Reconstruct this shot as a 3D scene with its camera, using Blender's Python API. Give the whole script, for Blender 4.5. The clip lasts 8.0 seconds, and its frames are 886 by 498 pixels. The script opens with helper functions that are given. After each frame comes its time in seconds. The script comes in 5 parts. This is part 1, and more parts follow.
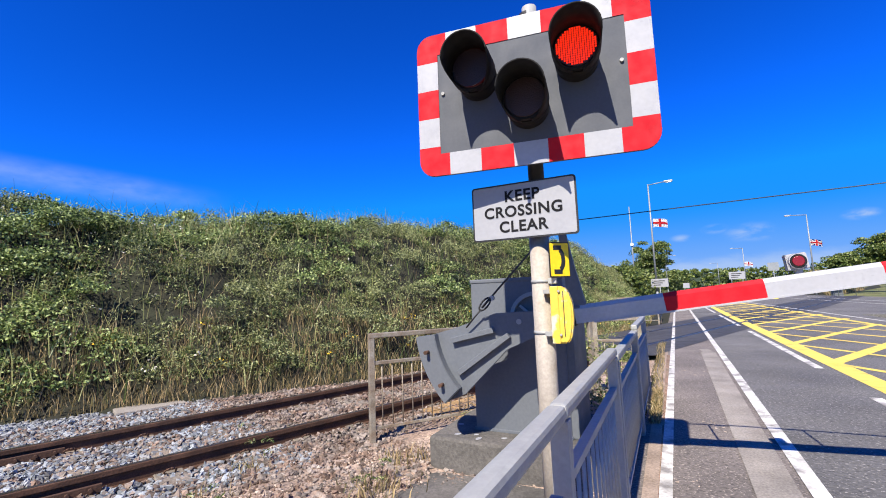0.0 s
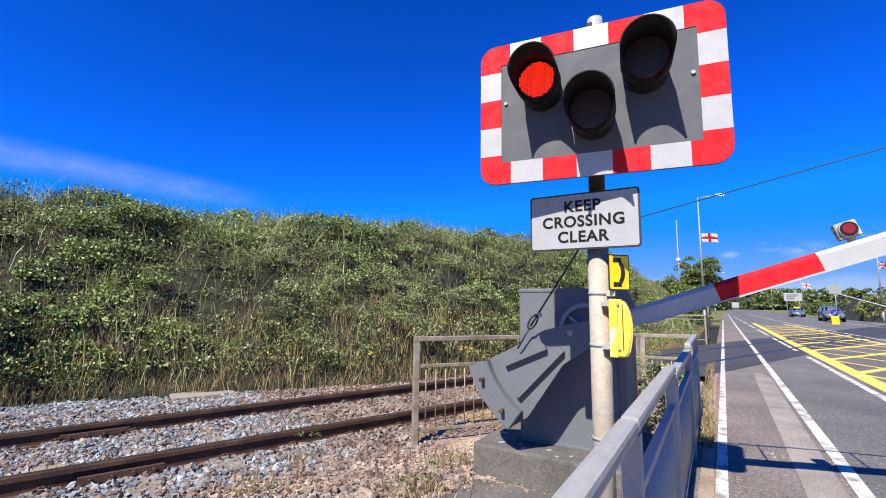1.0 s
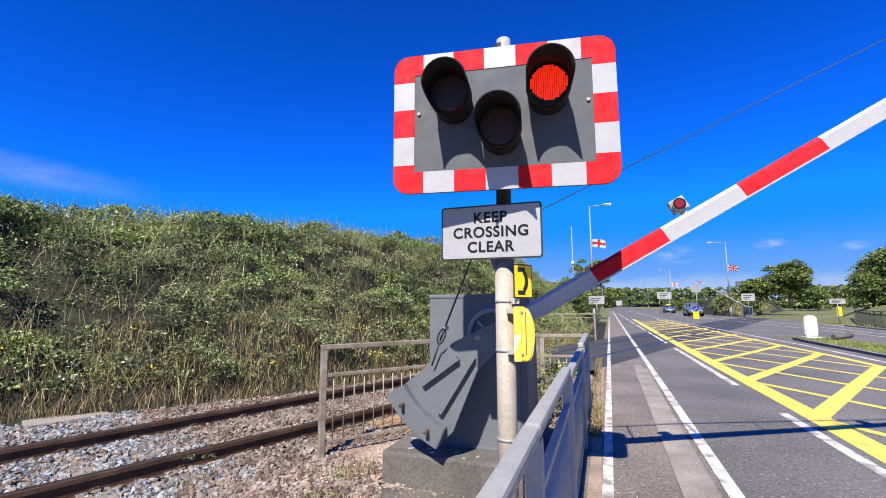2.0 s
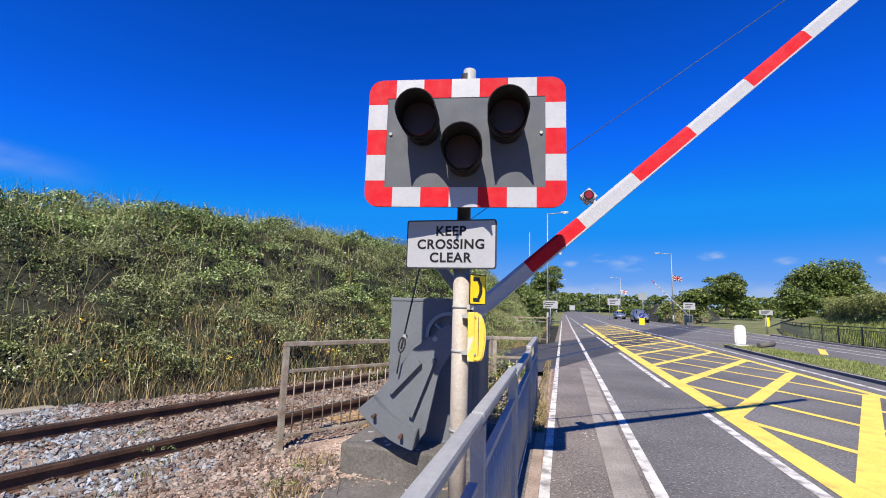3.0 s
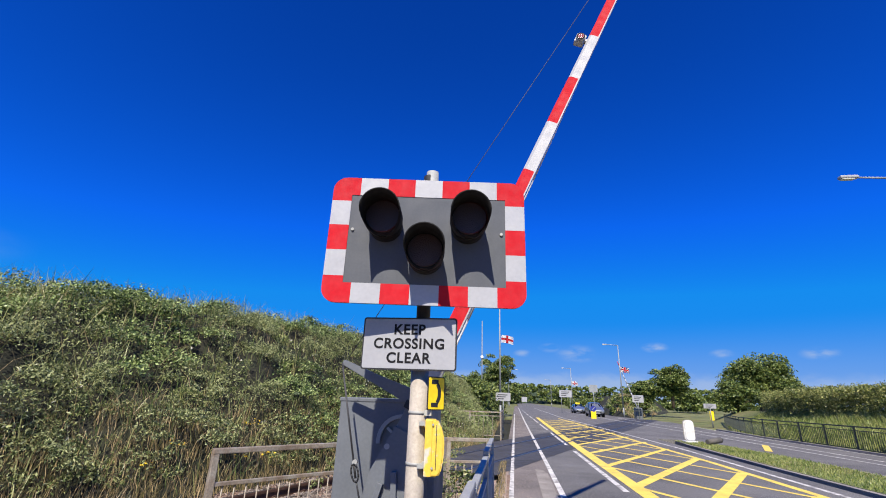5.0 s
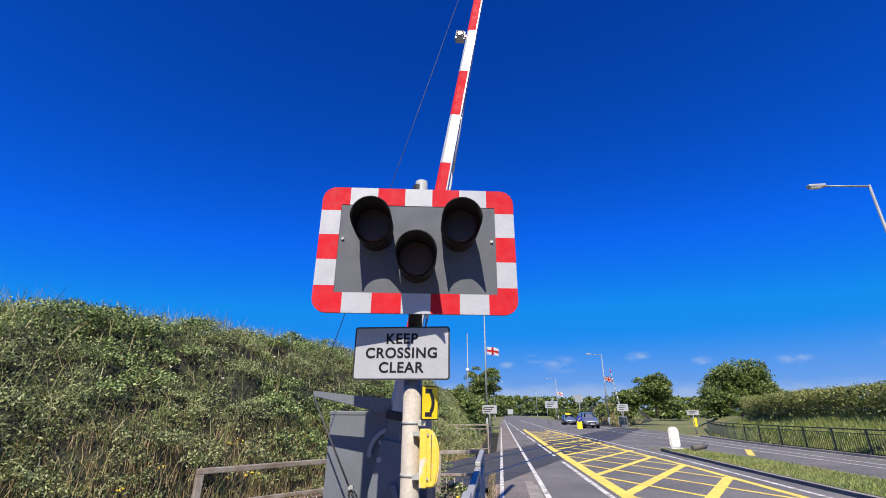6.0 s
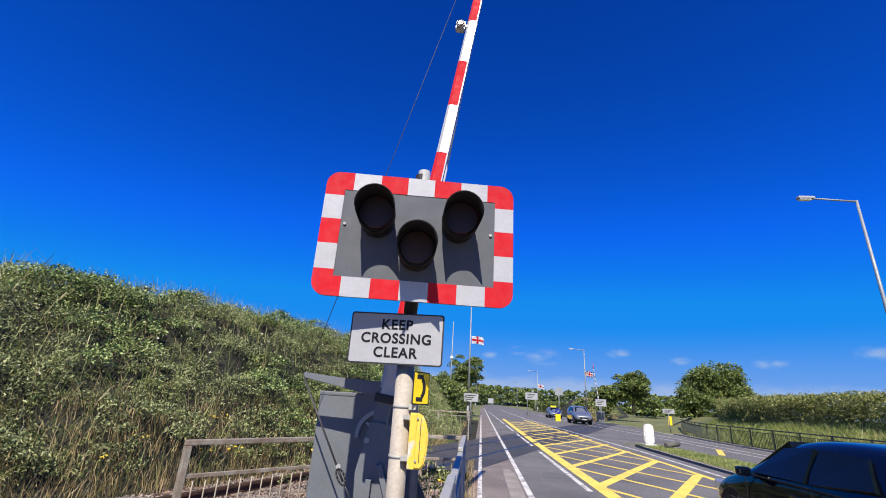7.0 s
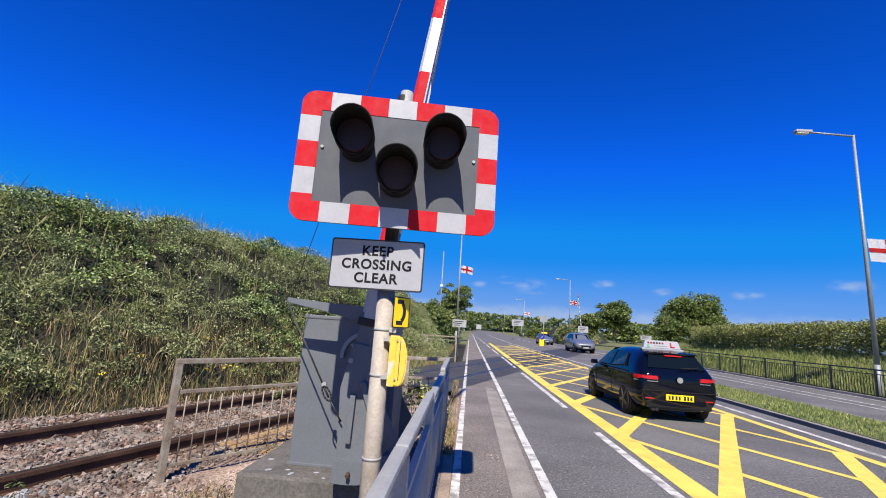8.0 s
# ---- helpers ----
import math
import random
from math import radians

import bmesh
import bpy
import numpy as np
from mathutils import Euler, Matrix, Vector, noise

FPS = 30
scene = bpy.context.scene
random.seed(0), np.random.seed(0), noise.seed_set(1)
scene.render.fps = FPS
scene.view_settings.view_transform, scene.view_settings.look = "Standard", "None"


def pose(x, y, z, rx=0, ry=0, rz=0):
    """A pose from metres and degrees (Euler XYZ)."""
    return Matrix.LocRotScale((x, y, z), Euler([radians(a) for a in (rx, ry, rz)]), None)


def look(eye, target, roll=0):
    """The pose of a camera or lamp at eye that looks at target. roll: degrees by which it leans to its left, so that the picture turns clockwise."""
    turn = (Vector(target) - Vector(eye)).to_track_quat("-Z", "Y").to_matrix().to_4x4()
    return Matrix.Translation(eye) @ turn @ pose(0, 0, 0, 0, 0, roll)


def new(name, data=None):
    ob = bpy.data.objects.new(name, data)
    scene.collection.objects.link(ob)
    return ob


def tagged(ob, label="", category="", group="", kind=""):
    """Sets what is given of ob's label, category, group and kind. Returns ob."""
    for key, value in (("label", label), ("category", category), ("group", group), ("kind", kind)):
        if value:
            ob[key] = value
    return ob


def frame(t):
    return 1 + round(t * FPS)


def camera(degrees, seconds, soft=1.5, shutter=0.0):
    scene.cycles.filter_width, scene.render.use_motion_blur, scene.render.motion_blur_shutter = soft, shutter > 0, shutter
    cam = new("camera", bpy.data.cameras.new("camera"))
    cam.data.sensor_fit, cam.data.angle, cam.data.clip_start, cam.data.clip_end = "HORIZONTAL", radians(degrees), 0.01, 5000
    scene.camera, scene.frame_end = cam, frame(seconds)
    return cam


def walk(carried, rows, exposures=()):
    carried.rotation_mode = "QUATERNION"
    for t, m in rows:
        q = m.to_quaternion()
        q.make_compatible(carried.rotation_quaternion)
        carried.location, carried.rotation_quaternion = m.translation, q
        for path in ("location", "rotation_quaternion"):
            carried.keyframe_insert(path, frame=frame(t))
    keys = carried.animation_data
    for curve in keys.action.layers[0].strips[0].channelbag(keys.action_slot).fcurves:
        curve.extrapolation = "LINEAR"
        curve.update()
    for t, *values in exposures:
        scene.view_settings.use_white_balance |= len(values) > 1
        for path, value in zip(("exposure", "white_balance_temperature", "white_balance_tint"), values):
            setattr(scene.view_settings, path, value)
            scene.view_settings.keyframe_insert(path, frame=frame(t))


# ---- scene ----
cam = camera(91.1, 8.0, soft=1.0)
PATH = [
    (0, (0.249, 0.405, 1.406), (-0.658, 2.174, 1.625), -2.1),
    (0.5, (0.176, 0.293, 1.413), (-0.854, 1.997, 1.602), -0.8),
    (1, (0.155, 0.3, 1.405), (-0.896, 1.984, 1.654), 0.8),
    (1.5, (0.171, 0.375, 1.406), (-0.865, 2.067, 1.656), 1.2),
    (2, (0.147, 0.29, 1.452), (-0.533, 2.153, 1.71), -0.1),
    (2.2, (0.117, 0.212, 1.468), (-0.47, 2.111, 1.693), -0.8),
    (3.3, (0.246, -0.026, 1.497), (-0.227, 1.889, 1.826), 2.9),
    (3.5, (0.213, -0.019, 1.529), (-0.18, 1.865, 2.072), 2.7),
    (4, (0.172, 0.01, 1.551), (-0.171, 1.892, 2.133), 2.4),
    (4.5, (0.169, 0.026, 1.582), (-0.152, 1.905, 2.188), 2.3),
    (5.8, (0.117, 0.01, 1.546), (-0.112, 1.868, 2.251), 0.8),
    (6, (0.105, 0.022, 1.54), (-0.108, 1.88, 2.247), 0.4),
    (6.5, (0.114, -0.01, 1.551), (-0.065, 1.853, 2.256), 1.3),
    (7, (0.05, -0.049, 1.538), (-0.121, 1.833, 2.193), 3.5),
    (7.5, (0.07, -0.016, 1.535), (-0.078, 1.914, 2.04), 5.1),
    (8, (0.123, -0.002, 1.53), (0.004, 1.964, 1.879), 3.9),
]
walk(cam, [(t, look(eye, target, roll)) for t, eye, target, roll in PATH], exposures=((0, 0.84), (2.0, 0.82), (3.5, 0.62), (4.5, 0.6), (7.0, 0.6), (8.0, 0.6)))

# ---- world, sun ----
world = bpy.data.worlds.new("sky")
scene.world = world
world.use_nodes = True
wn, wl = world.node_tree.nodes, world.node_tree.links
sky = wn.new("ShaderNodeTexSky")
sky.sky_type, sky.sun_disc = "NISHITA", False
sky.sun_elevation, sky.sun_rotation = radians(46.7), radians(180.0)
sky.air_density, sky.dust_density, sky.ozone_density = 1.0, 0.0, 3.0
deep = wn.new("ShaderNodeGamma")
deep.inputs["Gamma"].default_value = 1.4
wl.new(sky.outputs[0], deep.inputs["Color"])
tint = wn.new("ShaderNodeMix")
tint.data_type, tint.blend_type = "RGBA", "MULTIPLY"
tint.inputs["Factor"].default_value, tint.inputs["B"].default_value = 1.0, (0.02, 0.335, 0.98, 1)
wl.new(deep.outputs[0], tint.inputs["A"])
even = wn.new("ShaderNodeMix")
even.data_type, even.blend_type = "RGBA", "DARKEN"
even.inputs["Factor"].default_value, even.inputs["B"].default_value = 1.0, (0.5, 2.4, 7.9, 1)
wl.new(tint.outputs["Result"], even.inputs["A"])
# a few small fair-weather puffs low in the sky, frayed by noise
wco, wnoise, wsep, wflat = wn.new("ShaderNodeTexCoord"), wn.new("ShaderNodeTexNoise"), wn.new("ShaderNodeSeparateXYZ"), wn.new("ShaderNodeMapping")
wnoise.inputs["Scale"].default_value, wnoise.inputs["Detail"].default_value = 26.0, 5.0
wflat.inputs["Scale"].default_value = (1.0, 1.0, 2.4)
wl.new(wco.outputs["Generated"], wsep.inputs[0])
wl.new(wco.outputs["Generated"], wflat.inputs["Vector"])
wl.new(wflat.outputs[0], wnoise.inputs["Vector"])


def wmath(op, a, b):
    m = wn.new("ShaderNodeMath")
    m.operation = op
    for sock, v in ((m.inputs[0], a), (m.inputs[1], b)):
        if isinstance(v, (int, float)):
            sock.default_value = v
        else:
            wl.new(v, sock)
    return m.outputs[0]


def wspan(v, a, b, lo, hi, smooth=True):
    m = wn.new("ShaderNodeMapRange")
    if smooth:
        m.interpolation_type = "SMOOTHSTEP"
    wl.new(v, m.inputs["Value"])
    for k, q in zip(("From Min", "From Max", "To Min", "To Max"), (a, b, lo, hi)):
        m.inputs[k].default_value = q
    return m.outputs[0]


fray = wspan(wnoise.outputs["Fac"], 0.35, 0.65, 0.0, 1.0)
puffs = 0.0
for bx, bz, size, thick in ((0.293, 0.112, 0.03, 0.75), (0.401, 0.098, 0.026, 0.5), (0.527, 0.095, 0.034, 0.6), (0.145, 0.1, 0.055, 0.5), (0.09, 0.112, 0.03, 0.45), (0.03, 0.1, 0.024, 0.5), (0.64, 0.11, 0.04, 0.5)):
    near = wn.new("ShaderNodeVectorMath")
    near.operation = "DISTANCE"
    wl.new(wflat.outputs[0], near.inputs[0])
    near.inputs[1].default_value = (bx, math.sqrt(1 - bx * bx - bz * bz), bz * 2.4)
    puffs = wmath("MAXIMUM", puffs, wspan(near.outputs["Value"], 0.0, size, thick, 0.0))
puffs = wmath("MULTIPLY", puffs, fray)
# a low pale layer of cloud at the horizon
layer = wmath("SUBTRACT", wsep.outputs["Z"], wmath("MULTIPLY", wnoise.outputs["Fac"], 0.03))
layer = wspan(layer, 0.022, 0.05, 0.5, 0.0)
veil = wmath("MAXIMUM", puffs, layer)
haze, hazy = wn.new("ShaderNodeMapRange"), wn.new("ShaderNodeMix")
haze.interpolation_type = "SMOOTHSTEP"
wl.new(wsep.outputs["Z"], haze.inputs["Value"])
for k, q in zip(("From Min", "From Max", "To Min", "To Max"), (0.0, 0.17, 0.6, 0.0)):
    haze.inputs[k].default_value = q
hazy.data_type = "RGBA"
hazy.inputs["B"].default_value = (2.7, 4.3, 7.1, 1)
wl.new(haze.outputs[0], hazy.inputs["Factor"])
wl.new(even.outputs["Result"], hazy.inputs["A"])
cloud = wn.new("ShaderNodeMix")
cloud.data_type = "RGBA"
cloud.inputs["B"].default_value = (4.4, 5.3, 6.9, 1)
wl.new(veil, cloud.inputs["Factor"])
wl.new(hazy.outputs["Result"], cloud.inputs["A"])
# one long wisp of high cloud
wdot, wpos, wabs, wthin, wlong, wm3, wm4, wisp = (wn.new(k) for k in ("ShaderNodeVectorMath", "ShaderNodeVectorMath", "ShaderNodeMath", "ShaderNodeMapRange", "ShaderNodeMapRange", "ShaderNodeMath", "ShaderNodeMath", "ShaderNodeMix"))
for node, v in ((wdot, (-0.2282, 0.0306, -0.9731)), (wpos, (-0.985, 0.1, 0.228))):
    node.operation = "DOT_PRODUCT"
    wl.new(wco.outputs["Generated"], node.inputs[0])
    node.inputs[1].default_value = v
wabs.operation = "ABSOLUTE"
wl.new(wdot.outputs["Value"], wabs.inputs[0])
for node, src, v in ((wthin, wabs.outputs[0], (0.0, 0.035, 0.42, 0)), (wlong, wpos.outputs["Value"], (0.87, 0.97, 0, 1))):
    node.interpolation_type = "SMOOTHSTEP"
    wl.new(src, node.inputs["Value"])
    for k, q in zip(("From Min", "From Max", "To Min", "To Max"), v):
        node.inputs[k].default_value = q
wm3.operation = wm4.operation = "MULTIPLY"
wl.new(wthin.outputs[0], wm3.inputs[0])
wl.new(wlong.outputs[0], wm3.inputs[1])
wl.new(wm3.outputs[0], wm4.inputs[0])
wl.new(wnoise.outputs["Fac"], wm4.inputs[1])
wisp.data_type = "RGBA"
wisp.inputs["B"].default_value = (4.5, 5.4, 7.4, 1)
wl.new(wm4.outputs[0], wisp.inputs["Factor"])
wl.new(cloud.outputs["Result"], wisp.inputs["A"])
wl.new(wisp.outputs["Result"], wn["Background"].inputs["Color"])
wn["Background"].inputs["Strength"].default_value = 0.072
sun = new("sun", bpy.data.lights.new("sun", "SUN"))
sun.data.energy, sun.data.angle, sun.data.color = 5.0, radians(0.53), (1.0, 0.92, 0.79)
sun.matrix_world = look((0, 0, 30), (0.3, 28.2, 0))


# ---- materials ----
def material(name, base, rough=0.6, metal=0.0, vary=0.25, scale=6.0, fine=60.0, bump=0.15, bump_scale=None, second=None, amount=0.5,
             emit=None, power=0.0, island=0.0, coat=0.0, spread=(0.4, 0.65), objrand=0.0, transmit=0.0, ior=1.45, speck=None):
    """Principled surface with variation at two scales, an optional second colour in stains and fine relief."""
    m = bpy.data.materials.new(name)
    m.use_nodes = True
    n, l = m.node_tree.nodes, m.node_tree.links
    b = n["Principled BSDF"]
    co = n.new("ShaderNodeTexCoord")

    def tex(s, detail=5.0):
        t = n.new("ShaderNodeTexNoise")
        t.inputs["Scale"].default_value, t.inputs["Detail"].default_value = s, detail
        l.new(co.outputs["Object"], t.inputs["Vector"])
        return t.outputs["Fac"]

    def mix(fac, a, c, blend="MIX"):
        x = n.new("ShaderNodeMix")
        x.data_type, x.blend_type = "RGBA", blend
        for sock, v in ((x.inputs["Factor"], fac), (x.inputs["A"], a), (x.inputs["B"], c)):
            if isinstance(v, (int, float)):
                sock.default_value = v
            elif isinstance(v, tuple):
                sock.default_value = (*v, 1)
            else:
                l.new(v, sock)
        return x.outputs["Result"]

    def span(v, a, c, lo=0.0, hi=1.0):
        r = n.new("ShaderNodeMapRange")
        l.new(v, r.inputs["Value"])
        for k, q in (("From Min", a), ("From Max", c), ("To Min", lo), ("To Max", hi)):
            r.inputs[k].default_value = q
        return r.outputs["Result"]

    col = base
    if second:
        col = mix(span(tex(scale), spread[0], spread[1], 0, amount), col, second)
    if vary:
        big, small = tex(scale * 0.6), tex(fine, 3.0)
        col = mix(1.0, col, span(big, 0.3, 0.7, 1 - vary, 1 + vary), "MULTIPLY")
        col = mix(1.0, col, span(small, 0.3, 0.7, 1 - vary, 1 + vary), "MULTIPLY")
    if speck:
        col = mix(span(tex(fine * 1.3, 2.0), 0.6, 0.68, 0, 0.75), col, speck)
        col = mix(span(tex(fine * 0.9, 2.0), 0.4, 0.33, 0, 0.6), col, tuple(0.25 * v for v in base))
    if island:
        g = n.new("ShaderNodeNewGeometry")
        col = mix(1.0, col, span(g.outputs["Random Per Island"], 0, 1, 1 - island, 1 + island), "MULTIPLY")
    if objrand:
        g = n.new("ShaderNodeObjectInfo")
        col = mix(1.0, col, span(g.outputs["Random"], 0, 1, 1 - objrand, 1 + objrand), "MULTIPLY")
    if isinstance(col, tuple):
        b.inputs["Base Color"].default_value = (*col, 1)
    else:
        l.new(col, b.inputs["Base Color"])
    b.inputs["Metallic"].default_value = metal
    if vary:
        l.new(span(tex(scale * 2.3), 0.3, 0.7, max(0.02, rough - 0.1), min(1, rough + 0.1)), b.inputs["Roughness"])
    else:
        b.inputs["Roughness"].default_value = rough
    if bump:
        bp = n.new("ShaderNodeBump")
        bp.inputs["Strength"].default_value, bp.inputs["Distance"].default_value = bump, 0.01
        l.new(tex(bump_scale or fine, 6.0), bp.inputs["Height"])
        l.new(bp.outputs[0], b.inputs["Normal"])
    if emit:
        b.inputs["Emission Color"].default_value, b.inputs["Emission Strength"].default_value = (*emit, 1), power
    b.inputs["Coat Weight"].default_value = coat
    b.inputs["Transmission Weight"].default_value, b.inputs["IOR"].default_value = transmit, ior
    return m


def leafy(name, a, c, d, scale=0.5, translucent=0.22):
    """Foliage: three greens mixed leaf by leaf and in drifts, with light coming through."""
    m = bpy.data.materials.new(name)
    m.use_nodes = True
    n, l = m.node_tree.nodes, m.node_tree.links
    b, out = n["Principled BSDF"], n["Material Output"]
    g, co, t = n.new("ShaderNodeNewGeometry"), n.new("ShaderNodeTexCoord"), n.new("ShaderNodeTexNoise")
    t.inputs["Scale"].default_value, t.inputs["Detail"].default_value = scale, 4
    l.new(co.outputs["Object"], t.inputs["Vector"])
    add = n.new("ShaderNodeMath")
    add.operation = "MULTIPLY_ADD"
    l.new(g.outputs["Random Per Island"], add.inputs[0])
    add.inputs[1].default_value = 0.9
    l.new(t.outputs["Fac"], add.inputs[2])
    ramp = n.new("ShaderNodeValToRGB")
    e = ramp.color_ramp.elements
    e[0].position, e[0].color = 0.52, (*a, 1)
    e[1].position, e[1].color = 1.32, (*d, 1)
    e.new(0.96).color = (*c, 1)
    l.new(add.outputs[0], ramp.inputs[0])
    l.new(ramp.outputs[0], b.inputs["Base Color"])
    b.inputs["Roughness"].default_value = 0.42
    tr, mx = n.new("ShaderNodeBsdfTranslucent"), n.new("ShaderNodeMixShader")
    l.new(ramp.outputs[0], tr.inputs["Color"])
    mx.inputs[0].default_value = translucent
    l.new(b.outputs[0], mx.inputs[1])
    l.new(tr.outputs[0], mx.inputs[2])
    l.new(mx.outputs[0], out.inputs["Surface"])
    return m


ASPHALT = material("asphalt", (0.112, 0.108, 0.104), 0.85, vary=0.26, scale=0.7, fine=30, bump=0.6, second=(0.15, 0.145, 0.14), amount=0.6, speck=(0.36, 0.34, 0.32))
PATHMAT = material("path_asphalt", (0.14, 0.122, 0.11), 0.88, vary=0.3, scale=0.9, fine=38, bump=0.6, second=(0.2, 0.172, 0.155), amount=0.7, speck=(0.42, 0.36, 0.31))
CROSSPANEL = material("crossing_panel", (0.055, 0.053, 0.052), 0.7, vary=0.25, scale=1.5, fine=60, bump=0.3)
WHITELINE = material("white_marking", (0.6, 0.58, 0.54), 0.7, vary=0.18, scale=5, fine=50, second=(0.2, 0.185, 0.17), amount=0.9, spread=(0.47, 0.64))
YELLOWLINE = material("yellow_marking", (0.76, 0.56, 0.1), 0.7, vary=0.12, scale=4, fine=60, second=(0.3, 0.24, 0.1), amount=0.7, spread=(0.55, 0.8))
CONCRETE = material("concrete", (0.125, 0.115, 0.105), 0.9, vary=0.25, scale=3, fine=45, bump=0.5, second=(0.085, 0.08, 0.072), amount=0.8)
PALECONC = material("pale_concrete", (0.33, 0.31, 0.28), 0.9, vary=0.2, scale=2, fine=45, bump=0.4, second=(0.22, 0.2, 0.18), amount=0.7)
KERB = material("kerb_stone", (0.24, 0.22, 0.2), 0.9, vary=0.2, scale=2, fine=40, bump=0.4)
GRAVEL = material("gravel_earth", (0.4, 0.3, 0.235), 0.95, vary=0.45, scale=2.2, fine=32, bump=1.0, bump_scale=40, second=(0.24, 0.165, 0.12), amount=0.8)
DIRTRED = material("red_dirt", (0.22, 0.13, 0.09), 0.95, vary=0.4, scale=5, fine=50, bump=0.8, second=(0.3, 0.24, 0.16), amount=0.7)
# bank soil, base near black so the hollows between leaves look shaded
SHADED_EARTH = material("shaded_earth", (0.02, 0.019, 0.011), 0.95, vary=0.3, scale=1.5, fine=20, bump=0.8, second=(0.02, 0.024, 0.011), amount=0.8)
FIELD = material("grass_ground", (0.11, 0.135, 0.04), 0.95, vary=0.35, scale=0.3, fine=9, bump=0.8, second=(0.2, 0.17, 0.07), amount=0.8)
RUST = material("rusty_rail", (0.115, 0.06, 0.038), 0.75, metal=0.3, vary=0.3, scale=4, fine=70, bump=0.3, second=(0.06, 0.035, 0.025), amount=0.7)
RAILHEAD = material("rail_head", (0.2, 0.17, 0.15), 0.35, metal=0.9, vary=0.2, scale=6, fine=60, bump=0.1)
STONE = material("ballast_stone", (0.215, 0.18, 0.155), 0.9, vary=0.25, scale=5, fine=60, bump=0.5, second=(0.16, 0.1, 0.07), amount=0.85, spread=(0.42, 0.6), island=0.6)
FRESHSTONE = material("clean_ballast_stone", (0.23, 0.25, 0.27), 0.85, vary=0.2, scale=5, fine=60, bump=0.4, second=(0.2, 0.185, 0.17), amount=0.7, island=0.5)
BOOMROOT = material("boom_aluminium", (0.42, 0.425, 0.43), 0.5, metal=0.05, vary=0.06, scale=4, fine=50, bump=0.05)
EDGING = material("worn_edging", (0.33, 0.255, 0.2), 0.9, vary=0.25, scale=3, fine=50, bump=0.5, second=(0.2, 0.15, 0.11), amount=0.7)
SLEEPER = material("sleeper_concrete", (0.22, 0.19, 0.155), 0.9, vary=0.3, scale=3, fine=40, bump=0.5, second=(0.18, 0.13, 0.09), amount=0.8, objrand=0.3)
CHANNEL = material("worn_channel", (0.29, 0.262, 0.232), 0.9, vary=0.25, scale=2.5, fine=60, bump=0.4, second=(0.22, 0.195, 0.17), amount=0.8)
GRAVELSTONE = material("loose_stone", (0.37, 0.295, 0.24), 0.95, vary=0.2, scale=3, fine=40, bump=0.3, island=0.4)
GALV = material("galvanised_steel", (0.34, 0.345, 0.33), 0.55, metal=0.1, vary=0.07, scale=5, fine=50, bump=0.08, second=(0.27, 0.275, 0.28), amount=0.6)
RAILPAINT = material("weathered_rail_steel", (0.33, 0.3, 0.25), 0.6, metal=0.3, vary=0.2, scale=8, fine=60, bump=0.15, second=(0.2, 0.13, 0.08), amount=0.7)
GREYPAINT = material("grey_paint", (0.125, 0.137, 0.155), 0.5, vary=0.07, scale=3, fine=40, bump=0.06, second=(0.115, 0.125, 0.137), amount=0.5)
BOARDGREY = material("board_grey", (0.075, 0.082, 0.097), 0.7, vary=0.05, scale=4, fine=60, bump=0.03)
BOARDRED = material("reflective_red", (0.46, 0.001, 0.01), 0.8, vary=0.06, scale=6, fine=40, bump=0.03)
BOARDWHITE = material("reflective_white", (0.37, 0.375, 0.4), 0.35, vary=0.04, scale=6, fine=40, bump=0.03)
BLACK = material("black_hood", (0.003, 0.003, 0.0035), 0.85, vary=0.15, scale=8, fine=60, bump=0.05)
INK = material("black_lettering", (0.004, 0.004, 0.006), 0.9, vary=0.1, scale=8, fine=60, bump=0)
BLACKPAINT = material("black_paint", (0.018, 0.018, 0.02), 0.55, vary=0.1, scale=8, fine=60, bump=0.05)
SIGNWHITE = material("sign_white", (0.33, 0.335, 0.355), 0.4, vary=0.04, scale=5, fine=40, bump=0.02)
SIGNYELLOW = material("sign_yellow", (0.86, 0.62, 0.015), 0.45, vary=0.06, scale=9, fine=40, bump=0.04)
CASEYELLOW = material("telephone_yellow", (0.7, 0.48, 0.06), 0.45, vary=0.08, scale=9, fine=50, bump=0.06, second=(0.5, 0.49, 0.43), amount=0.95, spread=(0.55, 0.62))
POLE = material("beige_pole", (0.37, 0.33, 0.28), 0.6, vary=0.12, scale=9, fine=60, bump=0.15, second=(0.3, 0.25, 0.19), amount=0.6, spread=(0.5, 0.7))
BOLLARDWHITE = material("white_plastic", (0.66, 0.66, 0.65), 0.5, vary=0.08, scale=4, fine=40, bump=0.05, second=(0.5, 0.48, 0.44), amount=0.6)
LENSOFF = material("dark_lens", (0.03, 0.018, 0.022), 0.35, vary=0.0, bump=0.5, bump_scale=140)
AMBERLENS = material("amber_lens", (0.04, 0.02, 0.018), 0.35, vary=0.0, bump=0.5, bump_scale=140)
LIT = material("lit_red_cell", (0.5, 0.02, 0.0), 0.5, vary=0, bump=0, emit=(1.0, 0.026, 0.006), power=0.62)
REDREFLECT = material("red_lamp_lens", (0.2, 0.01, 0.018), 0.2, vary=0.0, bump=0.2, bump_scale=90, coat=0.5)
CABLE = material("steel_cable", (0.06, 0.06, 0.065), 0.6, metal=0.4, vary=0.1, bump=0)
LAMPGLASS = material("lantern_bowl", (0.6, 0.6, 0.55), 0.2, vary=0, bump=0)
CARBLACK = material("black_car_paint", (0.002, 0.003, 0.008), 0.07, vary=0, bump=0)
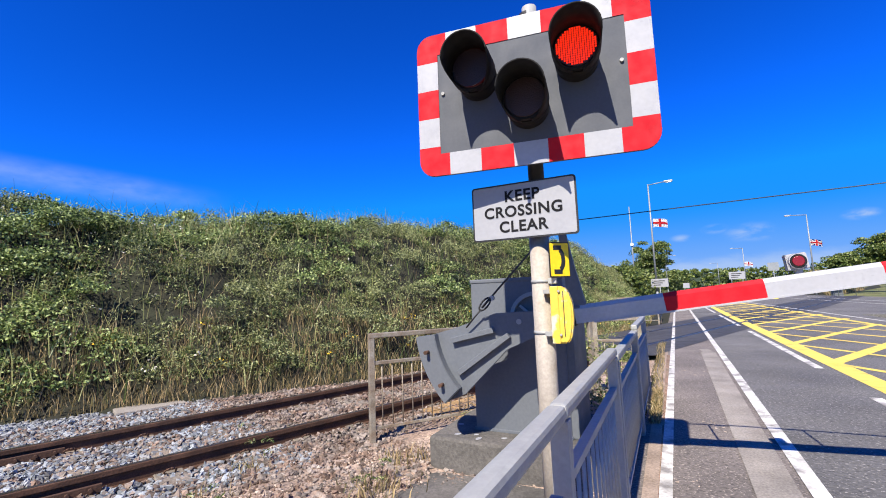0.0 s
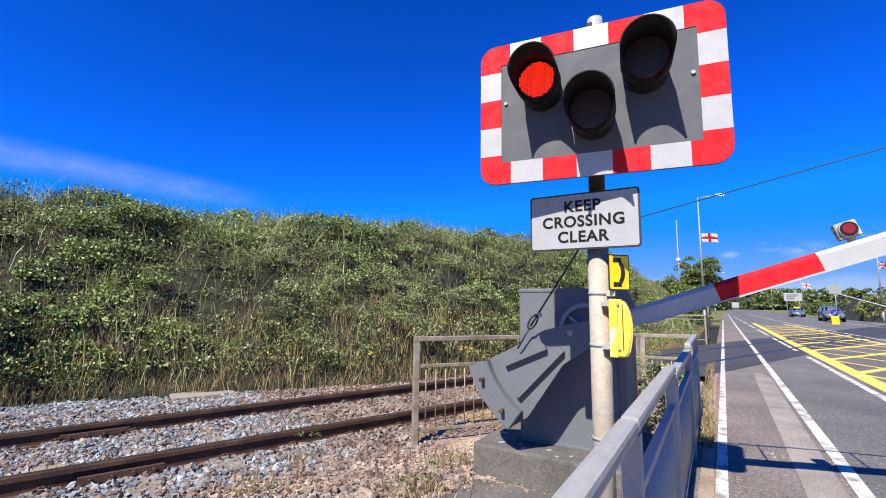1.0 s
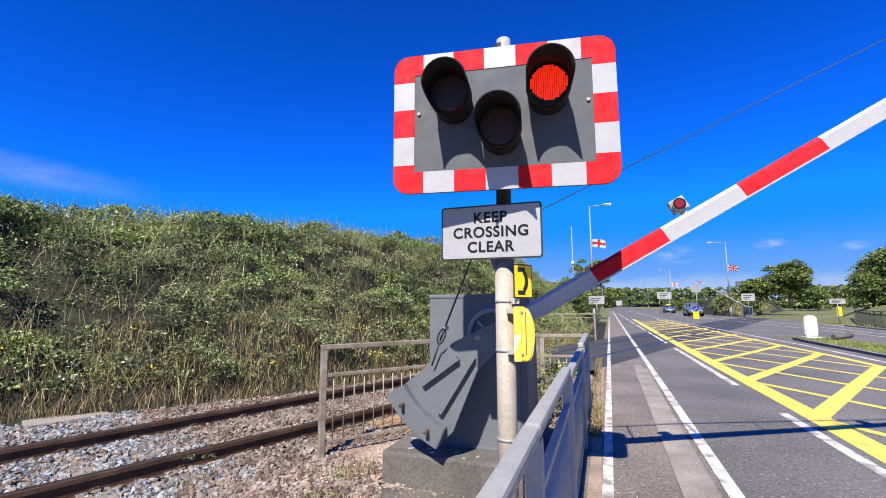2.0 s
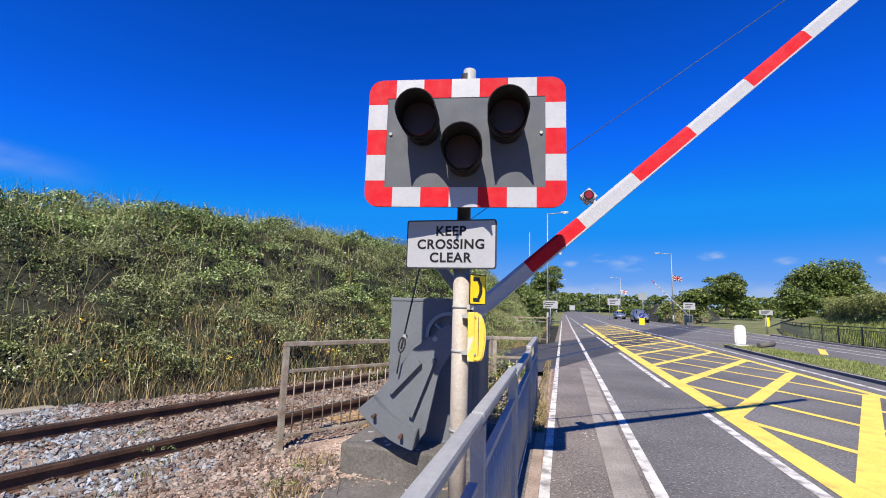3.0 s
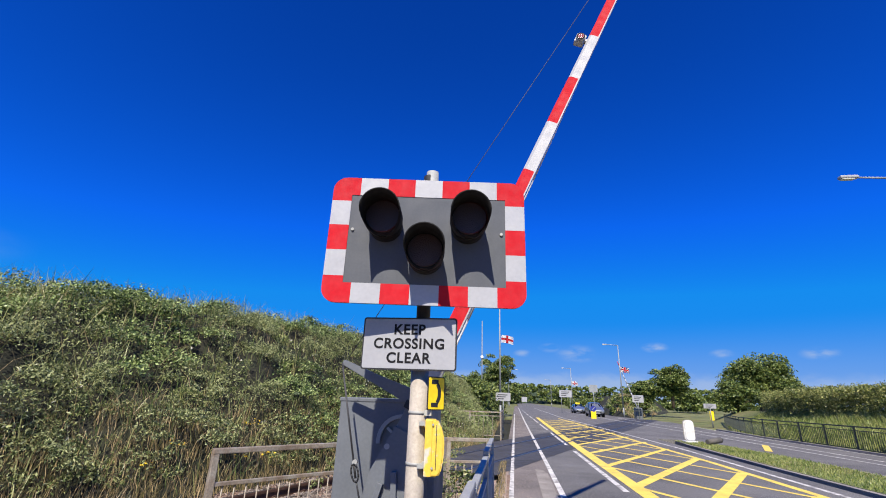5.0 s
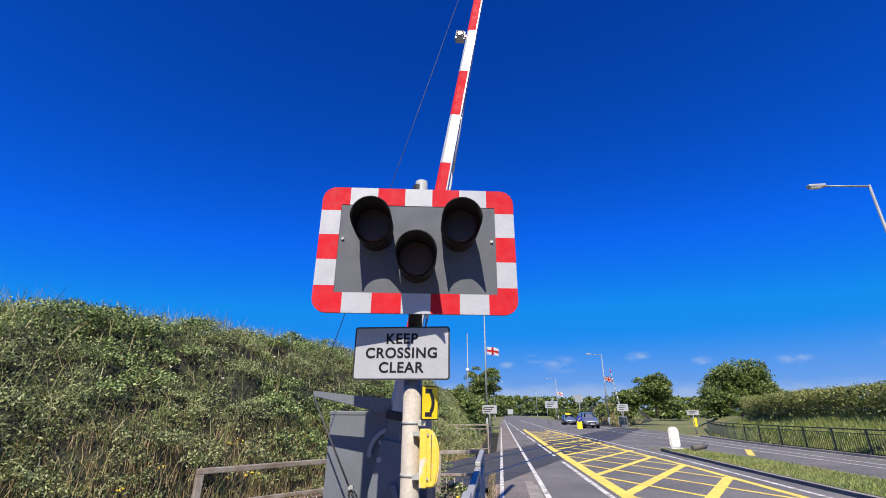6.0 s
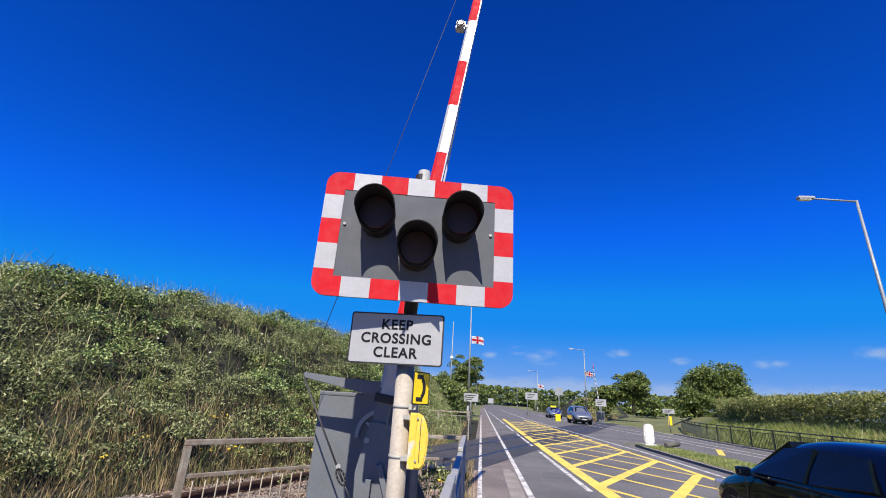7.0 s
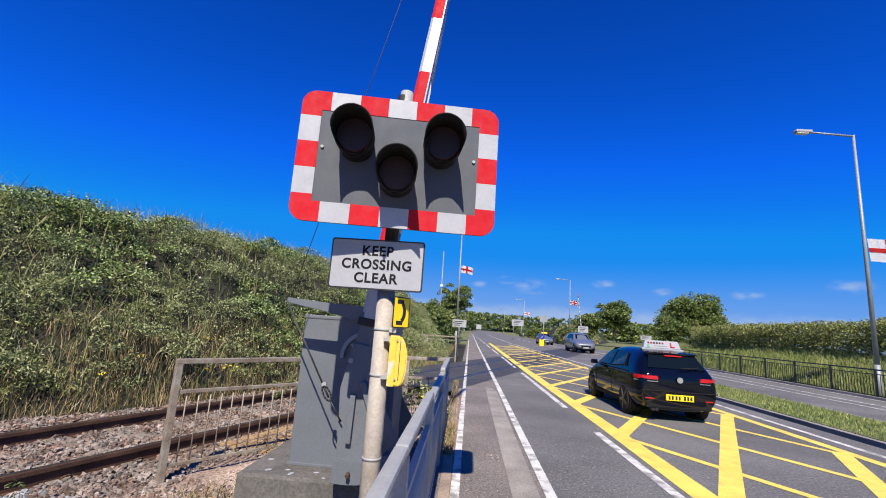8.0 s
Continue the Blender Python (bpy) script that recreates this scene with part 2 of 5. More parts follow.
CARSILVER = material("silver_car_paint", (0.22, 0.24, 0.27), 0.3, metal=0.5, vary=0, bump=0, coat=1.0)
CARBLUE = material("blue_grey_car_paint", (0.16, 0.19, 0.26), 0.3, metal=0.4, vary=0, bump=0, coat=1.0)
CARGLASS = material("car_glass", (0.004, 0.007, 0.009), 0.06, vary=0, bump=0, ior=1.32)
TYRE = material("tyre_rubber", (0.015, 0.015, 0.016), 0.85, vary=0.1, bump=0.1)
RIM = material("dark_alloy", (0.06, 0.06, 0.065), 0.35, metal=0.8, vary=0.05, bump=0)
TAILRED = material("red_lamp_plastic", (0.42, 0.008, 0.014), 0.2, vary=0, bump=0, coat=0.6)
HEADLAMP = material("clear_lamp_chrome", (0.55, 0.57, 0.6), 0.15, metal=0.7, vary=0, bump=0)
GREENMARK = material("green_print", (0.05, 0.35, 0.2), 0.5, vary=0, bump=0)
RAILGREEN = material("dark_railing", (0.05, 0.06, 0.05), 0.6, vary=0.2, scale=6, fine=50, bump=0.1)
COLUMN = material("lamp_column_steel", (0.27, 0.29, 0.3), 0.55, metal=0.3, vary=0.1, scale=3, fine=30, bump=0.05)
FLAGRED = material("flag_red", (0.6, 0.02, 0.03), 0.8, vary=0.05, bump=0)
FLAGBLUE = material("flag_blue", (0.02, 0.03, 0.2), 0.8, vary=0.05, bump=0)
FLAGWHITE = material("flag_white", (0.78, 0.78, 0.78), 0.8, vary=0.05, bump=0)
BARK = material("bark", (0.12, 0.09, 0.065), 0.95, vary=0.3, scale=5, fine=30, bump=0.8)
FARWOOD = material("far_woodland", (0.035, 0.055, 0.025), 0.95, vary=0.5, scale=0.05, fine=0.6, bump=1.0, second=(0.02, 0.032, 0.014), amount=0.8)
PLANKS = material("crossing_deck_wood", (0.3, 0.19, 0.085), 0.9, vary=0.4, scale=3, fine=30, bump=0.4)
BRAMBLE = leafy("bramble_leaves", (0.018, 0.038, 0.011), (0.11, 0.175, 0.042), (0.38, 0.46, 0.17))
SAGE = leafy("nettle_leaves", (0.024, 0.04, 0.014), (0.125, 0.165, 0.052), (0.42, 0.45, 0.2))
WEED = leafy("weed_leaves", (0.045, 0.08, 0.018), (0.14, 0.185, 0.05), (0.34, 0.35, 0.14))
HEDGELEAF = leafy("hedge_leaves", (0.06, 0.09, 0.018), (0.17, 0.21, 0.045), (0.34, 0.34, 0.11))
DRYGRASS = leafy("dry_grass", (0.1, 0.095, 0.035), (0.22, 0.175, 0.08), (0.44, 0.33, 0.17), 0.9)
TREELEAF = leafy("tree_leaves", (0.04, 0.07, 0.015), (0.1, 0.15, 0.032), (0.21, 0.25, 0.065))
LAWN = leafy("lawn_blades", (0.08, 0.125, 0.025), (0.18, 0.24, 0.055), (0.32, 0.34, 0.11), 0.6)
FLOWER = material("yellow_flower", (0.75, 0.5, 0.03), 0.7, vary=0, bump=0, island=0.2)
PALEFLOWER = material("pale_flower", (0.6, 0.56, 0.5), 0.7, vary=0, bump=0, island=0.2)


# ---- mesh helpers ----
def add_box(bm, x0, x1, y0, y1, z0, z1, m=None, mi=0):
    r = bmesh.ops.create_cube(bm, size=1.0)
    t = Matrix.Translation(((x0 + x1) / 2, (y0 + y1) / 2, (z0 + z1) / 2)) @ Matrix.Diagonal((x1 - x0, y1 - y0, z1 - z0, 1))
    bmesh.ops.transform(bm, matrix=(m @ t if m else t), verts=r["verts"])
    for f in {f for v in r["verts"] for f in v.link_faces}:
        f.material_index = mi
    return r["verts"]


def boxed(x0, x1, y0, y1, z0, z1, bevel=0.0, m=None):
    bm = bmesh.new()
    add_box(bm, x0, x1, y0, y1, z0, z1, m)
    if bevel:
        bmesh.ops.bevel(bm, geom=bm.edges[:], offset=bevel, segments=2, affect="EDGES", profile=0.6)
    return bm


def add_rod(bm, p, q, r1, r2=None, seg=10, mi=0, caps=True):
    p, q = Vector(p), Vector(q)
    d = q - p
    m = Matrix.Translation((p + q) / 2) @ d.to_track_quat("Z", "Y").to_matrix().to_4x4()
    r = bmesh.ops.create_cone(bm, cap_ends=caps, segments=seg, radius1=r1, radius2=r1 if r2 is None else r2, depth=d.length, matrix=m)
    for f in {f for v in r["verts"] for f in v.link_faces}:
        f.material_index = mi
        f.smooth = len(f.verts) == 4
    return r["verts"]


def rod(p, q, r1, r2=None, seg=10):
    bm = bmesh.new()
    add_rod(bm, p, q, r1, r2, seg)
    return bm


def prism(outline, depth, bevel=0.0, m=None):
    """A plate with the outline (x, z), standing, depth thick towards +y."""
    bm = bmesh.new()
    a = [bm.verts.new((x, 0, z)) for x, z in outline]
    b = [bm.verts.new((x, depth, z)) for x, z in outline]
    bm.faces.new(a)
    bm.faces.new(b[::-1])
    for i in range(len(a)):
        j = (i + 1) % len(a)
        bm.faces.new((a[j], a[i], b[i], b[j]))
    bmesh.ops.recalc_face_normals(bm, faces=bm.faces[:])
    if bevel:
        bmesh.ops.bevel(bm, geom=bm.edges[:], offset=bevel, segments=2, affect="EDGES")
    if m:
        bmesh.ops.transform(bm, matrix=m, verts=bm.verts[:])
    return bm


def rounded(w, h, r, corners=(1, 1, 1, 1), seg=6, cx=0, cz=0):
    """Outline of a rectangle about (cx, cz); corners: bottom right, top right, top left, bottom left."""
    pts = []
    for k, (sx, sz, a0) in enumerate(((1, -1, -90), (1, 1, 0), (-1, 1, 90), (-1, -1, 180))):
        x, z = cx + sx * w / 2, cz + sz * h / 2
        if corners[k]:
            for i in range(seg + 1):
                a = radians(a0 + 90 * i / seg)
                pts.append((x - sx * r + r * math.cos(a), z - sz * r + r * math.sin(a)))
        else:
            pts.append((x, z))
    return pts


def finish(name, bm, mats):
    me = bpy.data.meshes.new(name)
    bm.to_mesh(me)
    bm.free()
    for m in mats if isinstance(mats, (list, tuple)) else (mats,):
        me.materials.append(m)
    return me


def part(name, bm, mats, parent, label="", at=None):
    ob = new(name, finish(name, bm, mats))
    ob.parent = parent
    if at:
        ob.matrix_basis = at
    return tagged(ob, label)


def solid(name, bm, mats, label="", category="", group="", kind="", at=None):
    ob = new(name, finish(name, bm, mats))
    if at:
        ob.matrix_basis = at
    return tagged(ob, label, category, group, kind)


def thing(name, m, label, category, group=""):
    ob = new(name)
    ob.empty_display_size = 0.2
    ob.matrix_basis = m
    return tagged(ob, label, category, group)


def raw(name, verts, faces, mats, parent=None, smooth=False):
    me = bpy.data.meshes.new(name)
    verts, faces = np.asarray(verts, dtype=np.float32), np.asarray(faces, dtype=np.int32)
    k = faces.shape[1]
    me.vertices.add(len(verts))
    me.vertices.foreach_set("co", verts.ravel())
    me.loops.add(faces.size)
    me.loops.foreach_set("vertex_index", faces.ravel())
    me.polygons.add(len(faces))
    me.polygons.foreach_set("loop_start", np.arange(0, faces.size, k, dtype=np.int32))
    me.polygons.foreach_set("use_smooth", np.full(len(faces), smooth))
    me.update(calc_edges=True)
    for m in mats if isinstance(mats, (list, tuple)) else (mats,):
        me.materials.append(m)
    ob = new(name, me)
    ob.parent = parent
    return ob


# ---- the plan: the road runs along +y, the track crosses it at a slant ----
TRACK_A = radians(20.5)
TU = np.array([math.sin(TRACK_A), math.cos(TRACK_A)])       # along the track
TN = np.array([-math.cos(TRACK_A), math.sin(TRACK_A)])      # to its left
NEAR_RAIL = np.array([-3.62, 4.0])
MID = NEAR_RAIL + 0.75 * TN


def along(s, off):
    """Plan point s metres along the track from its mark, off metres to the left of its middle."""
    p = MID + s * TU + off * TN
    return float(p[0]), float(p[1])


def road_x(x, y):
    """The road bears a little to the right of +y beyond the crossing signal."""
    return x + 0.0135 * max(0.0, y - 4.0)


def track_m(s, off, z=0.0):
    x, y = along(s, off)
    return pose(x, y, z, 0, 0, 90 - math.degrees(TRACK_A))


# ---- ground, road, pavement ----
def grid(name, x0, x1, nx, y0, y1, ny, height, mats, smooth=True):
    xs, ys = np.linspace(x0, x1, nx), np.linspace(y0, y1, ny)
    X, Y = np.meshgrid(xs, ys)
    V = np.stack([X.ravel(), Y.ravel(), np.vectorize(height)(X, Y).ravel()], 1)
    i = np.arange((nx - 1) * (ny - 1))
    a = (i // (nx - 1)) * nx + i % (nx - 1)
    return raw(name, V, np.stack([a, a + 1, a + nx + 1, a + nx], 1), mats, smooth=smooth)


def slab(name, pts, z, thick, mat, label, at=None):
    bm = bmesh.new()
    pts = [(road_x(x, y), y) for x, y in pts]
    a = [bm.verts.new((x, y, z)) for x, y in pts]
    b = [bm.verts.new((x, y, z - thick)) for x, y in pts]
    bm.faces.new(a)
    for i in range(len(a)):
        j = (i + 1) % len(a)
        bm.faces.new((a[j], a[i], b[i], b[j]))
    bmesh.ops.recalc_face_normals(bm, faces=bm.faces[:])
    return solid(name, bm, mat, label, "", "", "structure")


tagged(grid("ground", -2500, 2500, 2, -1500, 3500, 2, lambda x, y: -0.2, FIELD), "rough grassy ground around the crossing", "ground", "", "structure")
slab("road", [(0.98, -60), (7.2, -60), (7.2, 4), (7.2, 400), (0.98, 400), (0.98, 4)], 0.0, 0.25, ASPHALT, "worn grey asphalt carriageway")
slab("road_opposite", [(7.2, 25.5), (14.9, 25.5), (14.9, 40), (16.5, 52), (14.0, 70), (14.0, 400), (7.2, 400)], -0.003, 0.25, ASPHALT, "asphalt of the crossing and the oncoming lanes")
slab("road_oncoming", [(9.7, -60), (14.5, -60), (14.5, 4), (14.5, 25.5), (8.6, 25.5)], -0.003, 0.25, ASPHALT, "asphalt of the oncoming carriageway")
slab("pavement", [(-0.12, -40), (0.98, -40), (0.98, 4), (0.98, 150), (-0.12, 150), (-0.12, 4)], -0.004, 0.25, PATHMAT, "grey-brown asphalt footway beside the road")


# ---- markings ----
def strip(bm, pts, w, z=0.004, bend=True):
    """A painted band w wide along the plan points."""
    if bend:
        pts = [(road_x(x, y), y) for x, y in pts]
    for (ax, ay), (bx, by) in zip(pts, pts[1:]):
        d = Vector((bx - ax, by - ay))
        n = Vector((-d.y, d.x)).normalized() * w / 2
        q = [bm.verts.new((x, y, z)) for x, y in ((ax - n.x, ay - n.y), (bx - n.x, by - n.y), (bx + n.x, by + n.y), (ax + n.x, ay + n.y))]
        f = bm.faces.new(q)
        if f.normal.z < 0:
            f.normal_flip()


def marking(name, mat, label, *bands, z=0.004, bend=True):
    bm = bmesh.new()
    for pts, w in bands:
        strip(bm, pts, w, z, bend)
    return solid(name, bm, mat, label, "", "", "structure")


marking("footway_line", WHITELINE, "worn white line along the footway edge", ([(0.12, -30), (0.115, 4), (0.11, 10), (0.05, 60)], 0.085))
marking("edge_line", WHITELINE, "worn white edge line of the carriageway", ([(1.06, -30), (1.035, 4), (1.02, 12), (0.92, 40), (0.85, 120)], 0.11))
marking("dashed_line", WHITELINE, "broken white lane line", *[([(2.4 - 0.012 * a, a), (2.4 - 0.012 * b, b)], 0.12) for a, b in ((-17.9, -10.7), (-8.5, -1.3), (0.9, 7.6), (9.8, 17.0), (19.2, 26.4), (28.6, 35.8), (38, 45), (47.5, 54.5), (57, 64), (66.5, 73.5), (76, 83))])
BOX_L = [(2.68, -2), (2.65, 4), (2.64, 8), (2.56, 14), (2.46, 25), (2.42, 50)]
marking("yellow_box_left", YELLOWLINE, "yellow box marking, edge by the lane", (BOX_L, 0.3))
marking("yellow_box_right", YELLOWLINE, "yellow box marking, edge by the island", ([(6.2, -2), (6.2, 4), (6.1, 16), (5.8, 22), (5.4, 33), (4.6, 50)], 0.2))
bm = bmesh.new()
for k in range(-3, 14):
    y0 = 1.3 + 3.05 * k
    strip(bm, [(2.6, y0), (6.05 - max(0, k - 5) * 0.075, y0 + 6.26)], 0.24 if k < 4 else 0.2, 0.0045)
solid("yellow_box_bars", bm, YELLOWLINE, "yellow cross-hatching bars of the box", "", "", "structure")
bm = bmesh.new()
for k in range(-3, 14):
    y0 = 5.2 + 2.95 * k
    strip(bm, [(2.6, y0 + 2.3), (6.05 - max(0, k - 5) * 0.075, y0 - 3.75)], 0.14, 0.005)
solid("yellow_box_thin_bars", bm, YELLOWLINE, "thin yellow cross-hatching bars of the box", "", "", "structure")
marking("island_line", WHITELINE, "white line beside the island", ([(6.55, -10), (6.62, 4), (6.7, 20), (6.2, 32), (5.2, 55), (4.9, 120)], 0.13))
marking("oncoming_line", WHITELINE, "white lines of the oncoming carriageway", ([(12.6, 5), (12.0, 20), (11.7, 30), (10.6, 52), (9.6, 90)], 0.12), ([(13.1, 5), (12.9, 22), (13.0, 36), (12.6, 60)], 0.12), ([(14.5, 5), (14.4, 30), (15.4, 44)], 0.12))
marking("yellow_tick", YELLOWLINE, "yellow marks on the oncoming carriageway", ([(10.3, 21.0), (11.9, 24.6)], 0.26), ([(11.6, 33), (12.8, 36.2)], 0.3))
marking("channel", CHANNEL, "pale concrete channel beside the edge line", ([(0.79, -20), (0.79, 4), (0.79, 11.6)], 0.27), ([(0.79, 11.6), (0.74, 12.1)], 0.2), z=0.003)
marking("edging", EDGING, "pale pinkish edging strip under the railing", ([(-0.05, -20), (-0.05, 12)], 0.13), z=0.002)
marking("dirt_strip", DIRTRED, "red-brown dirt between the railing and the footway line", ([(0.05, -10), (0.04, 11)], 0.08), z=0.0025)
marking("rail_crossing_panel", CROSSPANEL, "dark panels between and beside the rails on the road", ([along(7.6, 0), along(58, 0)], 3.2), z=0.0025, bend=False)
for off in (-0.75, 0.75):
    marking("crossing_rail", RAILHEAD, "worn steel rail set in the road", ([along(7.0, off), along(60, off)], 0.075), z=0.007, bend=False)
    marking("rail_groove", BLACKPAINT, "dark groove beside the set rail", ([along(7.0, off - 0.07 * off / 0.75), along(60, off - 0.07 * off / 0.75)], 0.06), z=0.0065, bend=False)

# island with kerb and grass
isle = [(7.3, -30), (7.35, 15), (7.5, 22), (7.75, 24.2), (8.2, 24.8), (8.7, 24.2), (9.3, 22), (9.75, 18), (9.8, -30)]
slab("island_kerb", isle, 0.05, 0.35, KERB, "weathered kerb of the grass island")
inner = [(7.46, -30), (7.5, 15), (7.64, 22), (7.85, 23.8), (8.2, 24.4), (8.6, 23.9), (9.15, 21.8), (9.6, 17.9), (9.65, -30)]
slab("island_grass", inner, 0.06, 0.2, FIELD, "mown grass on the island")
slab("far_kerb", [(14.5, -30), (14.66, -30), (14.66, 4), (14.66, 30), (15.3, 38), (15.1, 38), (14.5, 30), (14.5, 4)], 0.1, 0.3, KERB, "kerb along the oncoming carriageway")

# track
def shoulder(x, y):
    d = (x - MID[0]) * TN[0] + (y - MID[1]) * TN[1]
    a = min(1.0, max(0.0, (-d - 0.9) / 1.4))
    dip = 0.17 * math.exp(-((x + 1.1) ** 2 / 0.55 + (y - 3.0) ** 2 / 0.9))
    return -0.17 + 0.14 * a - dip + 0.02 * noise.noise((x * 1.3, y * 1.3, 0)) + 0.012 * noise.noise((x * 5, y * 5, 2))


gv = grid("trackside_gravel", -14, -0.14, 90, -8, 20, 170, shoulder, GRAVEL)
tagged(gv, "earthy gravel between the track and the footway", "gravel", "", "structure")
RAIL_TOP = 0.035
for off in (-0.75, 0.75):
    rail = thing("running_rail", track_m(0, off), "rusty steel running rail on concrete sleepers", "rail", "running rails")
    for z0, z1, w, mat, pn in ((-0.125, -0.108, 0.07, RUST, "foot"), (-0.108, -0.012, 0.012, RUST, "web"), (-0.012, RAIL_TOP, 0.036, RUST, "head"), (RAIL_TOP, RAIL_TOP + 0.004, 0.022, RAILHEAD, "running_surface")):
        part(pn, boxed(-40, 7.5, -w, w, z0, z1, 0.006 if pn == "head" else 0), mat, rail)
sl = bmesh.new()
add_box(sl, -0.13, 0.13, -1.25, 1.25, -0.32, -0.1)
bmesh.ops.bevel(sl, geom=sl.edges[:], offset=0.02, segments=1, affect="EDGES")
me = finish("sleeper", sl, SLEEPER)
trackbed = thing("railway_sleepers", pose(0, 0, 0), "concrete sleepers set in stone ballast", "sleepers")
for k in range(-34, 12):
    o = new("sleeper", me)
    o.parent, o.matrix_basis = trackbed, track_m(0.19 + 0.65 * k, 0.0)

# bank beyond the track
FOOT = 2.15


def foot_shift(s):
    """How far the foot of the bank lies beyond its mean line."""
    return min(1.2, max(-0.5, 0.35 - 0.32 * s))


def ease(a, b, v):
    u = min(1.0, max(0.0, (v - a) / (b - a)))
    return u * u * (3 - 2 * u)


def bank_z(s, d, near=True):
    """Height of the bank d metres beyond its mean foot, s along the track; it falls away before the road."""
    x, y = along(s, FOOT + d)
    fade = min(1.0, max(0.0, (-1.3 - x) / 3.0)) if near else min(1.0, max(0.0, (x - 16.3) / 3.5))
    high = 3.3 + 0.22 * ease(-1.0, 2.5, s) + 0.2 * ease(3.0, 6.0, s) if near else 3.2
    d0 = foot_shift(s) if near else 0.0
    e = (d - d0) * 4.2 / (4.2 - d0)
    rise = 1 - (1 - min(1.0, max(0.0, e / 4.2))) ** 1.7
    calm = 1 - 0.65 * ease(2.4, 4.0, d) if near else 1.0
    bumps = calm * (0.26 * noise.noise((s * 0.35, d * 0.4, 1)) + 0.4 * noise.noise((s * 0.95, d * 0.95, 3))) + 0.16 * noise.noise((s * 2.6, d * 2.6, 5))
    return -0.17 + (high * rise + bumps * min(1, e / 0.8) if e > 0 else 0) * fade ** 0.7


def bank(name, s0, s1, ns, near, label):
    ss, dd = np.linspace(s0, s1, ns), np.concatenate([np.linspace(-0.6, 5, 29), np.linspace(5.8, 12, 5)])
    V = [(*along(s, FOOT + d), bank_z(s, d, near)) for s in ss for d in dd]
    nd = len(dd)
    i = np.arange((ns - 1) * (nd - 1))
    a = (i // (nd - 1)) * nd + i % (nd - 1)
    ob = raw(name, V, np.stack([a, a + nd, a + nd + 1, a + 1], 1), SHADED_EARTH, smooth=True)
    return tagged(ob, label, "bank", "", "structure")


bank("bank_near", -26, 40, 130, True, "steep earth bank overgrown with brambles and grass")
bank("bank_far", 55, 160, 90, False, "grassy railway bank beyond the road")


